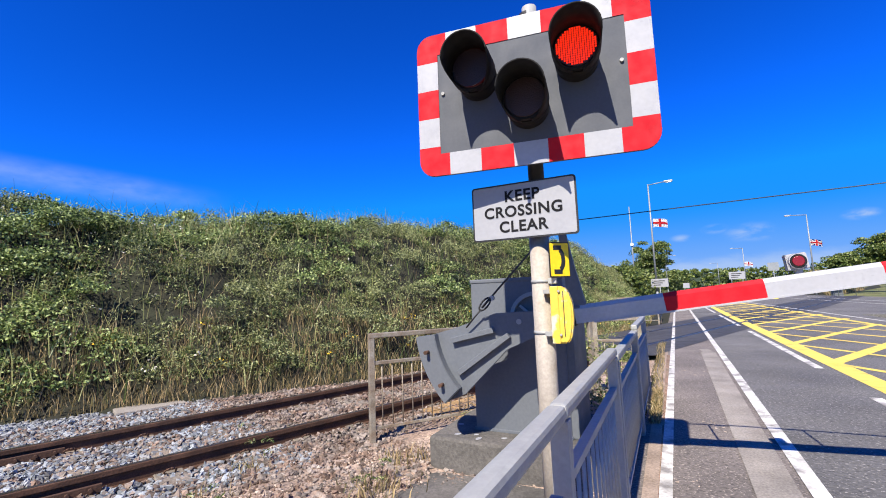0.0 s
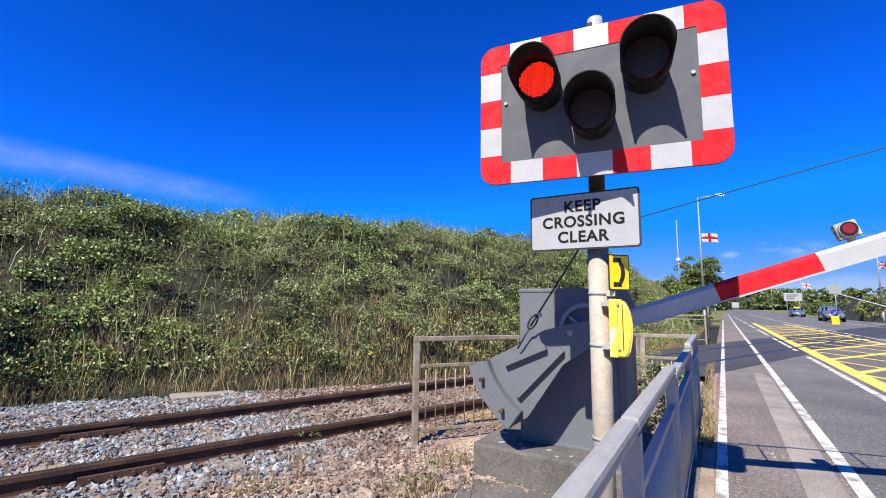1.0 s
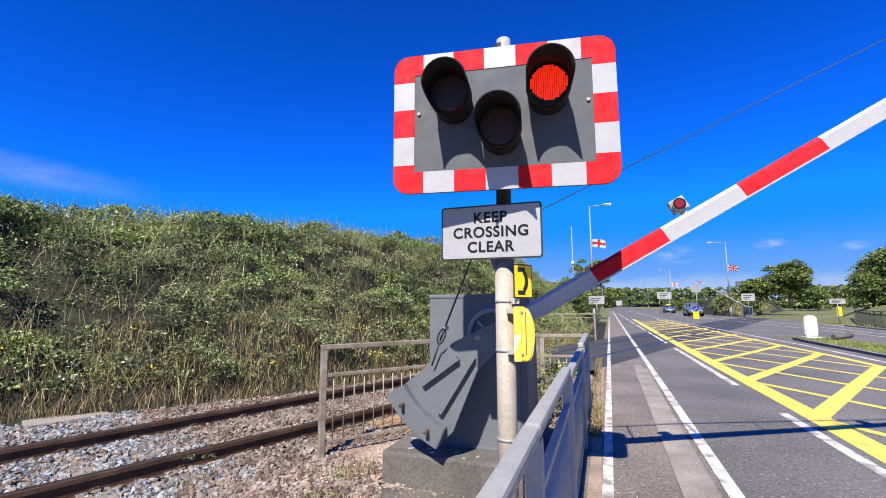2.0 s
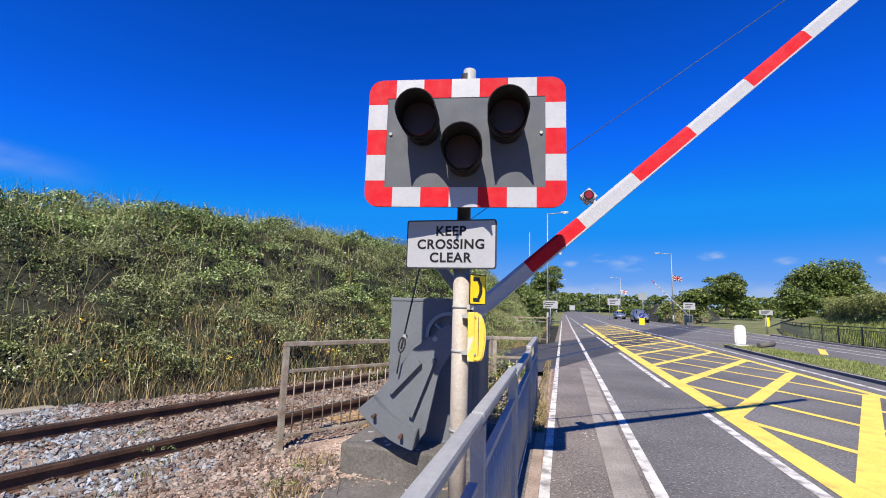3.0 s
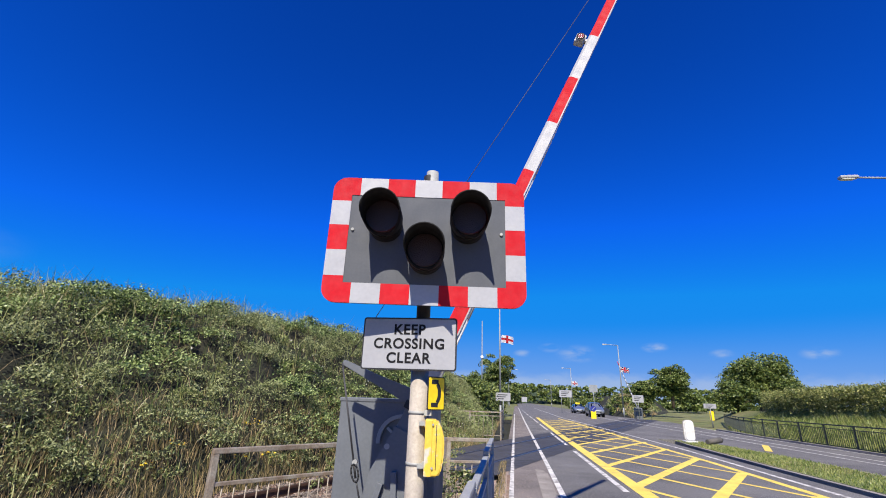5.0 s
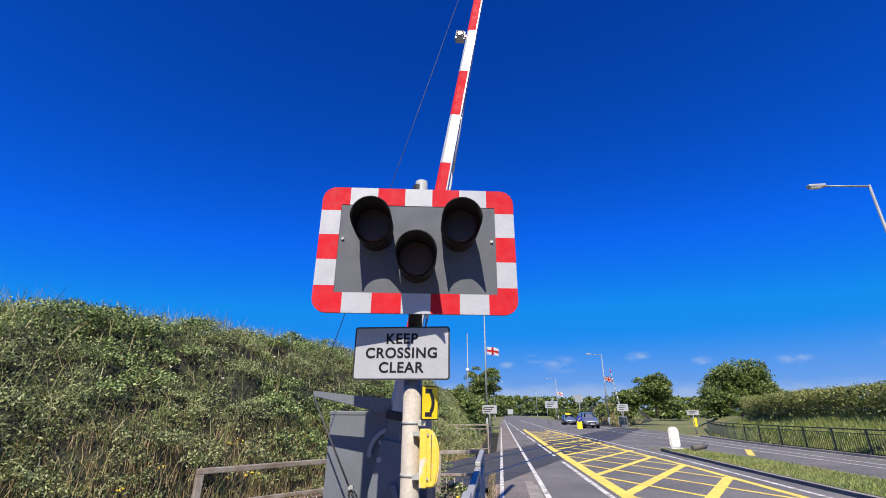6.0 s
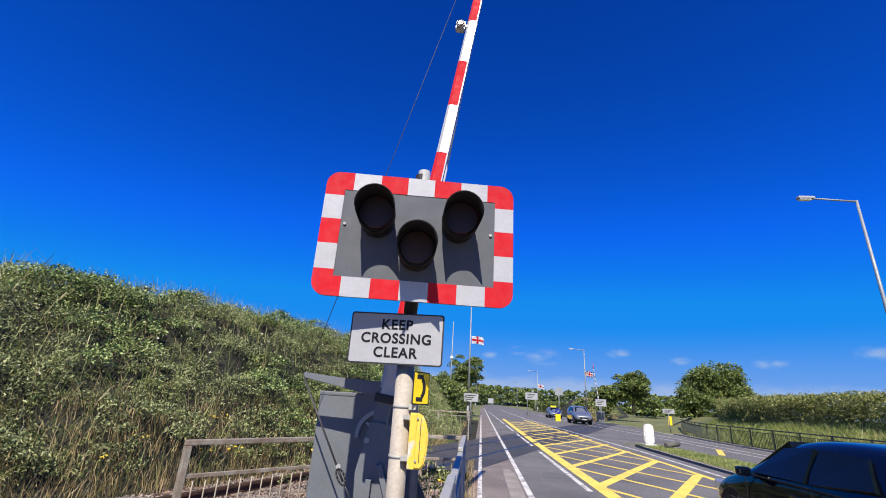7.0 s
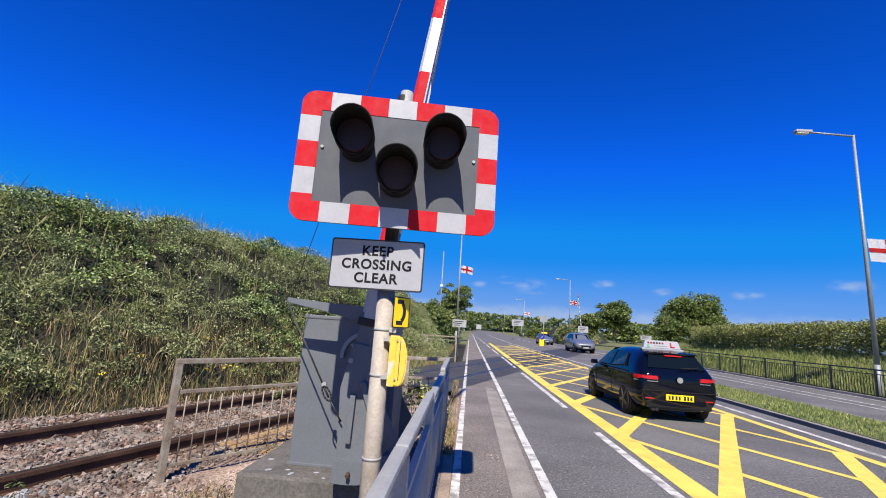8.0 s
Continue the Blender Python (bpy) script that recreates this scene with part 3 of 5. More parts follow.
# ---- crossing signal ----
def crossing_signal():
    sig = thing("crossing_signal", pose(-0.45, 3.1, 0), "road signal on a beige pole with red and white board", "traffic signal")
    part("pole", rod((0, 0, -0.2), (0, 0, 1.76), 0.062, seg=20), POLE, sig)
    part("upper_pole", rod((0, 0.02, 1.76), (0, 0.02, 3.27), 0.05, seg=18), BLACKPAINT, sig, "dark upper pole")
    part("pole_cap", rod((0.02, 0.02, 3.0), (0.02, 0.02, 3.31), 0.052, 0.048, seg=18), GALV, sig, "pale ribbed pole cap")
    for z in (0.62, 1.16, 1.47):
        part("band", rod((0, 0, z), (0, 0, z + 0.018), 0.066, seg=20), GALV, sig, "steel strap round the pole")
    part("pole_shoe", prism([(-0.13, 0), (0.13, 0), (0.075, 0.2), (-0.075, 0.2)], 0.16, 0.01, Matrix.Translation((0, -0.08, -0.12))), PALECONC, sig, "flared concrete shoe")
    for z in (1.16, 1.47):
        part("clamp", boxed(0.05, 0.1, -0.05, -0.02, z - 0.008, z + 0.026, 0.003), GALV, sig, "pale strap clamp")
    at = pose(0.046, -0.235, 2.633, 0, 0, 8.9)
    board = part("board", prism(rounded(1.4, 0.94, 0.1), 0.018), BOARDGREY, sig, "grey backing board", at)
    W, H = 1.4, 0.94
    bw = 0.14
    # top and bottom rows: seven pieces, sides: five pieces, corners red
    xs = [-0.7, -0.5, -0.3, -0.1, 0.1, 0.3, 0.5, 0.7]
    for zc, top in ((H / 2 - bw / 2, True), (-H / 2 + bw / 2, False)):
        for i in range(7):
            x0, x1 = xs[i], xs[i + 1]
            red = i % 2 == 0
            corner = (0, 1, 0, 0) if (i == 6 and top) else (0, 0, 1, 0) if (i == 0 and top) else (1, 0, 0, 0) if i == 6 else (0, 0, 0, 1) if i == 0 else (0, 0, 0, 0)
            p = prism(rounded(x1 - x0, bw, 0.1, corner, cx=(x0 + x1) / 2, cz=zc), 0.004, m=Matrix.Translation((0, -0.004, 0)))
            part("red_panel" if red else "white_panel", p, BOARDRED if red else BOARDWHITE, board)
    for sx in (-1, 1):
        cuts = [-0.33, -0.282, -0.094, 0.094, 0.282, 0.33]
        for i, red in enumerate((True, False, True, False, True)):
            p = prism(rounded(bw, cuts[i + 1] - cuts[i], 0, (0, 0, 0, 0), cx=sx * (W / 2 - bw / 2), cz=(cuts[i] + cuts[i + 1]) / 2), 0.004, m=Matrix.Translation((0, -0.004, 0)))
            part("red_panel" if red else "white_panel", p, BOARDRED if red else BOARDWHITE, board)
    for sx in (-0.53, 0.53):
        part("bolt", rod((sx, -0.012, 0.06), (sx, 0.002, 0.06), 0.011, seg=8), GALV, board)
    lamps = []
    for cx, cz, red in ((-0.295, 0.092, True), (0.29, 0.1, True), (0.0, -0.135, False)):
        unit = part("lamp_housing", rod((0, 0.0, 0), (0, 0.13, 0), 0.128, 0.12, seg=28), BLACK, sig, "black lamp housing", at @ Matrix.Translation((cx, -0.13, cz)))
        # hood: a tube cut away below, long on top, leaning down
        bm = bmesh.new()
        n = 28
        rows = []
        for i in range(n + 1):
            a = radians(-78 + 336 * i / n)
            c, s = math.cos(a), math.sin(a)
            reach = 0.245 + 0.02 * s if s > 0 else 0.04 + 0.205 * max(0.0, 1 + s / 0.9) ** 0.8
            r0, r1 = 0.131, 0.125
            rows.append([bm.verts.new(v) for v in ((r0 * c, 0.0, r0 * s), (r0 * c, -reach, r0 * s - 0.07 * reach), (r1 * c, -reach, r1 * s - 0.07 * reach), (r1 * c, 0.0, r1 * s))])
        for p, q in zip(rows, rows[1:]):
            for k in range(4):
                f = bm.faces.new((p[k], q[k], q[(k + 1) % 4], p[(k + 1) % 4]))
                f.smooth = k in (0, 2)
        for e in (rows[0], rows[-1]):
            bm.faces.new(e)
        bmesh.ops.recalc_face_normals(bm, faces=bm.faces[:])
        part("hood", bm, BLACK, unit, "long black hood")
        bm = rod((0, -0.012, 0), (0, -0.045, 0), 0.126, 0.126, seg=28)
        for f in [f for f in bm.faces if len(f.verts) > 4 and f.normal.y < 0]:
            bmesh.ops.inset_region(bm, faces=[f], thickness=0.008, depth=0.0)
        part("rim", bm, BLACK, unit)
        part("lens", rod((0, -0.044, 0), (0, -0.05, 0), 0.116, 0.112, seg=28), LENSOFF if red else AMBERLENS, unit, "dark lens" if red else "dark amber lens")
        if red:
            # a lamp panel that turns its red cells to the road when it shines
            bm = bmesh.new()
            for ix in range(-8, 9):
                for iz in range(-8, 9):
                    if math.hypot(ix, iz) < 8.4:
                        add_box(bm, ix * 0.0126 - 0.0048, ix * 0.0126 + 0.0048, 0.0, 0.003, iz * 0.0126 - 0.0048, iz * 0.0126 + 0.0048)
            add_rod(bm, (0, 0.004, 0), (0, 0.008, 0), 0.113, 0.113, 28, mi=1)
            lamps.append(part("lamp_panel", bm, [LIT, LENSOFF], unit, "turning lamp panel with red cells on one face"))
    # sign plate
    plate = part("sign_plate", prism(rounded(0.66, 0.355, 0.02), 0.012), BLACKPAINT, sig, "white plate with a black border and black lettering", pose(-0.065, -0.112, 1.923, 0, 0, 1.0))
    part("sign_face", prism(rounded(0.64, 0.335, 0.014), 0.002, m=Matrix.Translation((0, -0.002, 0))), SIGNWHITE, plate, "white reflective face")
    for text, z, size in (("KEEP", 0.086, 0.096), ("CROSSING", -0.01, 0.096), ("CLEAR", -0.106, 0.096)):
        cu = bpy.data.curves.new("lettering", "FONT")
        cu.body, cu.size, cu.align_x, cu.align_y, cu.extrude, cu.offset = text, size, "CENTER", "CENTER", 0.0008, 0.0026
        cu.space_character = 1.1
        cu.materials.append(INK)
        o = new("lettering", cu)
        o.parent, o.matrix_basis = plate, pose(0, -0.0035, z + 0.006, 90, 0, 0)
    # telephone sign and telephone case
    ph = part("telephone_sign", prism(rounded(0.15, 0.215, 0.008), 0.006), BLACKPAINT, sig, "yellow plate with a black handset", pose(0.125, -0.03, 1.605, 0, 0, 50))
    part("sign_face", prism(rounded(0.136, 0.2, 0.006), 0.002, m=Matrix.Translation((0, -0.002, 0))), SIGNYELLOW, ph)
    hs = []
    for i in range(13):
        a = radians(-62 + 124 * i / 12)
        hs.append((0.06 * math.cos(a) - 0.02, 0.082 * math.sin(a)))
    for i in range(13):
        a = radians(62 - 124 * i / 12)
        hs.append((0.032 * math.cos(a) - 0.02, 0.055 * math.sin(a)))
    bm = prism(hs, 0.0015, m=Matrix.Translation((0, -0.0035, 0)))
    for s in (-1, 1):
        add_box(bm, -0.045, 0.014, -0.0035, -0.002, s * 0.073 - 0.014, s * 0.073 + 0.014)
    part("handset_symbol", bm, BLACKPAINT, ph)
    case = [(0, -0.17), (0.05, -0.172), (0.072, -0.145), (0.086, -0.07), (0.09, 0), (0.086, 0.06), (0.066, 0.125), (0.04, 0.158), (0, 0.16)]
    cs = part("telephone_case", prism(case, 0.16, 0.01), CASEYELLOW, sig, "chipped yellow telephone case", pose(0.115, -0.14, 1.285, 0, 0, 8))
    part("case_base", boxed(-0.035, 0.012, -0.006, 0.165, -0.17, 0.16, 0.006), CASEYELLOW, cs)
    for z in (-0.12, 0.13):
        part("screw", rod((0.015, -0.012, z), (0.015, 0, z), 0.007, seg=8), GALV, cs)
        part("bracket", boxed(-0.08, -0.03, 0.05, 0.09, z - 0.012, z + 0.012), GALV, cs)
    part("seam", boxed(0.036, 0.04, -0.003, 0.002, -0.13, 0.13), BLACKPAINT, cs)
    return lamps


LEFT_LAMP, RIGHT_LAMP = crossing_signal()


# ---- barrier machine and boom ----
PIVOT = (-0.773, 3.874, 1.188)
HEAD = 90 - 87.44


def barrier():
    base = thing("crossing_barrier", pose(-1.0, 4.5, 0.19), "grey half barrier machine with a red and white boom", "level crossing barrier")
    cab = part("cabinet", boxed(-0.42, 0.44, -0.3, 0.42, 0.0, 1.35, 0.015), GREYPAINT, base, "grey steel machine cabinet")
    part("lid", boxed(-0.425, 0.445, -0.307, 0.427, 1.33, 1.365, 0.008), GREYPAINT, cab)
    part("base_flange", boxed(-0.43, 0.45, -0.31, 0.43, 0.0, 0.025, 0.004), GREYPAINT, cab)
    arc = [(0.235 * math.cos(radians(a)), 0.235 * math.sin(radians(a))) for a in range(75, 186, 10)] + [(0.2 * math.cos(radians(a)), 0.2 * math.sin(radians(a))) for a in range(185, 74, -10)]
    part("quadrant", prism(arc, 0.03), GALV, cab, "curved grey guide rail", pose(0.2, -0.335, 1.0))
    part("quadrant_arm", boxed(-0.18, -0.08, -0.005, 0.012, -0.012, 0.012, 0.002), GALV, cab, "", pose(0.2, -0.33, 1.0, 0, 40, 0))
    part("pedestal", boxed(0.3, 0.5, -0.28, 0.3, 0.0, 0.95, 0.012), GREYPAINT, base)
    px, py, pz = PIVOT[0] + 1.0, PIVOT[1] - 4.5, PIVOT[2] - 0.19
    part("shaft", rod((px, py + 0.02, pz), (px, 0.9, pz), 0.06, seg=20), GREYPAINT, base, "pivot shaft")
    part("shaft_end", rod((px - 0.06, py - 0.085, pz - 0.0), (px - 0.06, py + 0.02, pz), 0.022, seg=14), GALV, base)

    boom = part("boom", boxed(-0.25, 0.42, -0.044, 0.044, -0.064, 0.064, 0.012), GREYPAINT, base, "boom arm, raised by the machine")

    def taper(x0, x1, mat, name, lab=""):
        bm = bmesh.new()
        ring = []
        for x in (x0, x1):
            h = 0.07 - 0.0042 * x
            w = 0.05 - 0.0028 * x
            c = [(-w, -h), (w, -h), (w, h * 0.55), (w * 0.55, h), (-w * 0.55, h), (-w, h * 0.55)]
            ring.append([bm.verts.new((x, y, z)) for y, z in c])
        for i in range(6):
            j = (i + 1) % 6
            bm.faces.new((ring[0][i], ring[0][j], ring[1][j], ring[1][i]))
        bm.faces.new(ring[0][::-1])
        bm.faces.new(ring[1])
        bmesh.ops.recalc_face_normals(bm, faces=bm.faces[:])
        return part(name, bm, mat, boom, lab)

    taper(0.36, 0.995, BOOMROOT, "boom_root", "bare grey boom root")
    for i in range(10):
        a = 0.995 + 0.6 * i
        taper(a, a + 0.6, BOARDRED if i % 2 == 0 else BOARDWHITE, "red_band" if i % 2 == 0 else "white_band")
    bm = bmesh.new()
    ring = [[bm.verts.new((x, y, z - 0.07 + 0.0042 * x)) for y, z in ((-0.056 + 0.0028 * x, -0.009), (0.05 - 0.0028 * x, -0.009), (0.05 - 0.0028 * x, 0.003), (-0.056 + 0.0028 * x, 0.003))] for x in (0.5, 6.99)]
    for i in range(4):
        bm.faces.new((ring[0][i], ring[0][(i + 1) % 4], ring[1][(i + 1) % 4], ring[1][i]))
    bm.faces.new(ring[0])
    bm.faces.new(ring[1][::-1])
    bmesh.ops.recalc_face_normals(bm, faces=bm.faces[:])
    part("edge_strip", bm, BOARDWHITE, boom, "pale edge strip along the boom")
    part("collar", boxed(0.3, 0.37, -0.06, 0.06, -0.085, 0.085, 0.01), BLACKPAINT, boom, "dark worn boom clamp")
    # sideways truss on the far side of the boom
    TR = ((0.5, 0.6), (1.29, 0.59), (2.08, 0.55), (2.98, 0.45), (4.08, 0.31), (6.5, 0.03))
    for (xa, ya), (xb, yb) in zip(TR, TR[1:]):
        part("truss_rod", rod((xa, ya, -0.02), (xb, yb, -0.02), 0.012, seg=8), BOARDWHITE, boom, "thin white truss rod behind the boom")
    for xa, ya in TR[1:5]:
        part("truss_strut", rod((xa + 0.03, 0.03, -0.02), (xa, ya, -0.02), 0.009, seg=8), BOARDWHITE, boom)
    # counterweight: fan plates in front of and behind the cabinet
    fan = [(0.14, 0.07), (-0.25, 0.1), (-0.62, 0.03)] + [(-0.95 * math.cos(radians(a)), -0.95 * math.sin(radians(a))) for a in (1, 8, 15, 22, 29, 36)] + [(-0.62, -0.52), (-0.2, -0.2), (0.14, -0.1)]
    part("front_plate", prism(fan, 0.03, 0.003, Matrix.Translation((0, -0.07, 0))), GREYPAINT, boom, "fan-shaped grey counterweight plate")
    part("rear_plate", prism(fan, 0.03, 0.003, Matrix.Translation((0, 1.12, 0))), GREYPAINT, boom, "fan-shaped grey counterweight plate")
    rim = [(-0.97 * math.cos(radians(a)), -0.97 * math.sin(radians(a))) for a in range(0, 38, 4)] + [(-0.79 * math.cos(radians(a)), -0.79 * math.sin(radians(a))) for a in range(36, -1, -4)]
    part("counterweight", prism(rim, 0.1, 0.006, Matrix.Translation((0, -0.15, 0))), GREYPAINT, boom, "heavy curved counterweight")
    for a in (9, 28):
        r = 0.88
        x, z = -r * math.cos(radians(a)), -r * math.sin(radians(a))
        part("bolt", rod((x, -0.21, z), (x, -0.14, z), 0.016, seg=10), RUST, boom, "rusty bolt")
    for a, l0, l1 in ((6, 0.28, 0.66), (28, 0.18, 0.72)):
        bm = boxed(l0, l1, -0.12, -0.065, -0.022, 0.022, 0.004, Matrix.Rotation(radians(180 - a), 4, "Y"))
        part("rib", bm, GREYPAINT, boom)
    mast = [(0.33, 0.0), (0.47, 0.0), (0.43, 0.4), (0.41, 0.75), (0.365, 0.75), (0.35, 0.4)]
    part("stay_arm", prism(mast, 0.05, 0.004, Matrix.Translation((0, -0.03, 0))), GREYPAINT, boom, "upright arm that holds the stay cables")
    part("stay_cable", rod((0.39, 0, 0.735), (6.6, 0, 0.08), 0.0035, seg=6), CABLE, boom, "thin steel stay cable")
    part("back_stay", rod((0.38, -0.06, 0.735), (-0.24, -0.13, 0.23), 0.0045, seg=6), CABLE, boom, "back stay with turnbuckle")
    part("back_stay", rod((0.35, -0.06, 0.72), (-0.27, -0.13, 0.215), 0.0045, seg=6), CABLE, boom)
    part("turnbuckle", rod((-0.24, -0.13, 0.235), (-0.33, -0.14, 0.16), 0.009, seg=8), BLACKPAINT, boom, "rigging screw of the back stay")
    bm = bmesh.new()
    loop = [(-0.3 - 0.052 * math.cos(a) + 0.018 * math.sin(a), -0.142, 0.185 - 0.042 * math.cos(a) - 0.022 * math.sin(a)) for a in (radians(30 * i) for i in range(12))]
    for p, q in zip(loop, loop[1:] + loop[:1]):
        add_rod(bm, p, q, 0.0075, seg=6)
    part("shackle", bm, BLACKPAINT, boom, "dark shackle loop")
    part("eye_bolt", rod((-0.235, -0.145, 0.225), (-0.235, -0.115, 0.225), 0.02, seg=10), GALV, boom, "galvanised eye bolt")
    part("stay_end", rod((-0.34, -0.14, 0.15), (-0.5, -0.12, 0.02), 0.007, seg=6), BLACKPAINT, boom)
    for s in (1.8, 4.52):
        bm = bmesh.new()
        add_box(bm, -0.03, 0.03, -0.035, 0.035, -0.03, 0.05)
        add_box(bm, -0.088, 0.088, -0.05, 0.07, 0.02, 0.185)
        bmesh.ops.bevel(bm, geom=bm.edges[:], offset=0.008, segments=2, affect="EDGES")
        add_rod(bm, (0, -0.05, 0.105), (0, -0.085, 0.105), 0.08, 0.074, 20)
        lamp = part("boom_lamp", bm, BOARDWHITE, boom, "small boom lamp with a red lens", Matrix.Translation((s, 0, 0.085 - 0.006 * s)) @ Matrix.Scale(0.64, 4))
        part("ring", rod((0, -0.083, 0.105), (0, -0.089, 0.105), 0.071, 0.07, seg=20), BLACK, lamp, "black lens ring")
        part("lens", rod((0, -0.088, 0.105), (0, -0.094, 0.105), 0.054, 0.046, seg=20), REDREFLECT, lamp, "red lens")
    return base, boom


BARRIER, BOOM = barrier()
plinth = solid("plinth", boxed(-1.74, -0.2, 3.88, 5.1, -0.4, 0.19, 0.025), CONCRETE, "stained concrete plinth under the barrier machine", "plinth", "", "structure")
solid("plinth_step", boxed(-1.74, -0.25, 2.2, 3.86, -0.4, -0.08, 0.02), CONCRETE, "lower concrete slab before the plinth", "slab", "", "structure")


# white bird droppings along the top of the plinth
spots = random.Random(4)
spot = bmesh.new()
add_rod(spot, (0, 0, 0), (0, 0, 0.004), 0.03, 0.026, 9)
spot_me = finish("lichen_spot", spot, SIGNWHITE)
for x, y, w in ((-1.52, 4.02, 0.9), (-1.36, 4.06, 0.6), (-1.3, 3.97, 1.0), (-1.1, 4.05, 0.7), (-1.62, 4.3, 0.8), (-0.9, 4.0, 0.6), (-1.0, 3.93, 0.5)):
    o = new("lichen_spot", spot_me)
    o.parent = plinth
    o.matrix_basis = pose(x, y, 0.19, 0, 0, spots.uniform(0, 180)) @ Matrix.Diagonal((w * 1.3, w * 0.7, 1, 1))


# ---- guard rails ----
def guard_panel(p, q, label, top=1.05, second=0.9, bars=True, low=0.12, mat=GALV, bar_mat=None, wide=0.03, step=0.105, barr=0.008, ends=(True, True), soft=0.008):
    """A pedestrian guard rail from p to q: posts, top rail, second rail, bottom rail and upright bars."""
    p, q = Vector(p), Vector(q)
    L = (q - p).length
    g = thing("guard_rail", pose(p.x, p.y, 0, 0, 0, math.degrees(math.atan2(q.y - p.y, q.x - p.x))), label, "railing", "guard rails")
    part("top_rail", boxed(-0.03, L + 0.03, -wide, wide, top - 0.05, top, soft), mat, g, "flat topped rail")
    if ends[0]:
        part("post", boxed(-0.03, 0.03, -0.03, 0.03, -0.2, top - 0.052, 0.005), mat, g)
    if ends[1]:
        part("post", boxed(L - 0.03, L + 0.03, -0.03, 0.03, -0.2, top - 0.052, 0.005), mat, g)
    bm_ = bar_mat or mat
    part("second_rail", boxed(0.031, L - 0.031, -0.02, 0.02, second - 0.035, second, 0.004), bm_, g)
    if bars:
        part("bottom_rail", boxed(0.031, L - 0.031, -0.015, 0.015, low - 0.03, low, 0.003), bm_, g)
        n = max(2, int(L / step))
        me = finish("bar", rod((0, 0, low), (0, 0, second - 0.034), barr, seg=6), bm_)
        for i in range(1, n):
            o = new("bar", me)
            o.parent, o.matrix_basis = g, Matrix.Translation((L * i / n, 0, 0))
    return g


STEELRAIL = "galvanised steel guard rail beside the footway"
guard_panel((-0.1, -1.6), (-0.1, 1.815), STEELRAIL, second=0.8, soft=0.016, ends=(True, False))
guard_panel((-0.1, 1.877), (-0.1, 3.33), STEELRAIL, second=0.82, soft=0.016)
guard_panel((-0.1, 3.45), (-0.1, 5.2), STEELRAIL, top=1.0, second=0.79, soft=0.012)
guard_panel((-0.1, 5.3), (-0.1, 7.0), STEELRAIL, second=0.82, soft=0.012)
guard_panel((-2.66, 4.29), (-0.78, 6.82), "weathered guard rail with thin rusty bars beside the track", top=1.04, second=0.74, low=0.06, mat=RAILPAINT, barr=0.007, step=0.115)
guard_panel((-0.72, 6.86), (-0.16, 7.02), "weathered guard rail with thin rusty bars beside the track", top=1.04, second=0.74, low=0.06, mat=RAILPAINT, barr=0.007, step=0.115)


# ---- foliage ----
RNG = np.random.default_rng(7)


def unit(v):
    return v / np.maximum(np.linalg.norm(v, axis=1, keepdims=True), 1e-6)


def leaf_mesh(name, P, size, mats, aspect=0.55, lift=0.5, droop=0.0, parent=None):
    """Single pointed leaves at P, each turned its own way; lift: how far they look up."""
    n = len(P)
    nrm = RNG.normal(size=(n, 3))
    nrm[:, 2] += lift * 2
    nrm = unit(nrm)
    t = unit(np.cross(nrm, RNG.normal(size=(n, 3))))
    t[:, 2] -= droop
    t = unit(t)
    b = unit(np.cross(nrm, t))
    L = (size * RNG.uniform(0.6, 1.4, n))[:, None]
    W = L * aspect * RNG.uniform(0.7, 1.2, n)[:, None] / 2
    V = np.stack([P - t * L / 2, P + b * W + nrm * L * 0.08, P + t * L / 2, P - b * W + nrm * L * 0.08], 1).reshape(-1, 3)
    return raw(name, V, np.arange(4 * n).reshape(-1, 4), mats, parent)


def blade_mesh(name, P, height, mats, width=0.008, lean=0.35, parent=None):
    """Grass blades standing on P, each a bent tapering strip of two faces."""
    n = len(P)
    h = height * RNG.uniform(0.5, 1.3, n)
    a = RNG.uniform(0, 2 * np.pi, n)
    side = np.stack([np.cos(a), np.sin(a), np.zeros(n)], 1) * (width * RNG.uniform(0.6, 1.4, n))[:, None]
    b = RNG.uniform(0, 2 * np.pi, n)
    out = np.stack([np.cos(b), np.sin(b), np.zeros(n)], 1) * (h * lean * RNG.uniform(0.1, 1.0, n))[:, None]
    up = np.zeros((n, 3))
    up[:, 2] = h
    V = np.stack([P - side, P + side, P + up * 0.6 + out * 0.35 + side * 0.7, P + up * 0.6 + out * 0.35 - side * 0.7, P + up + out + side * 0.15, P + up + out - side * 0.15], 1).reshape(-1, 3)
    i = np.arange(n)[:, None] * 6
    F = np.concatenate([i + np.array([[0, 1, 2, 3]]), i + np.array([[3, 2, 4, 5]])], 0)
    return raw(name, V, F, mats, parent)


def clumps(C, R, per, flat=0.8):
    """Points over the upper shells of leaf clumps with centres C and radii R."""
    n = len(C)
    d = unit(RNG.normal(size=(n * per, 3)))
    d[:, 2] = np.abs(d[:, 2]) * 0.9 - 0.15
    r = np.repeat(R, per) * RNG.uniform(0.55, 1.08, n * per)
    return np.repeat(C, per, 0) + d * r[:, None] * np.array([1, 1, flat])


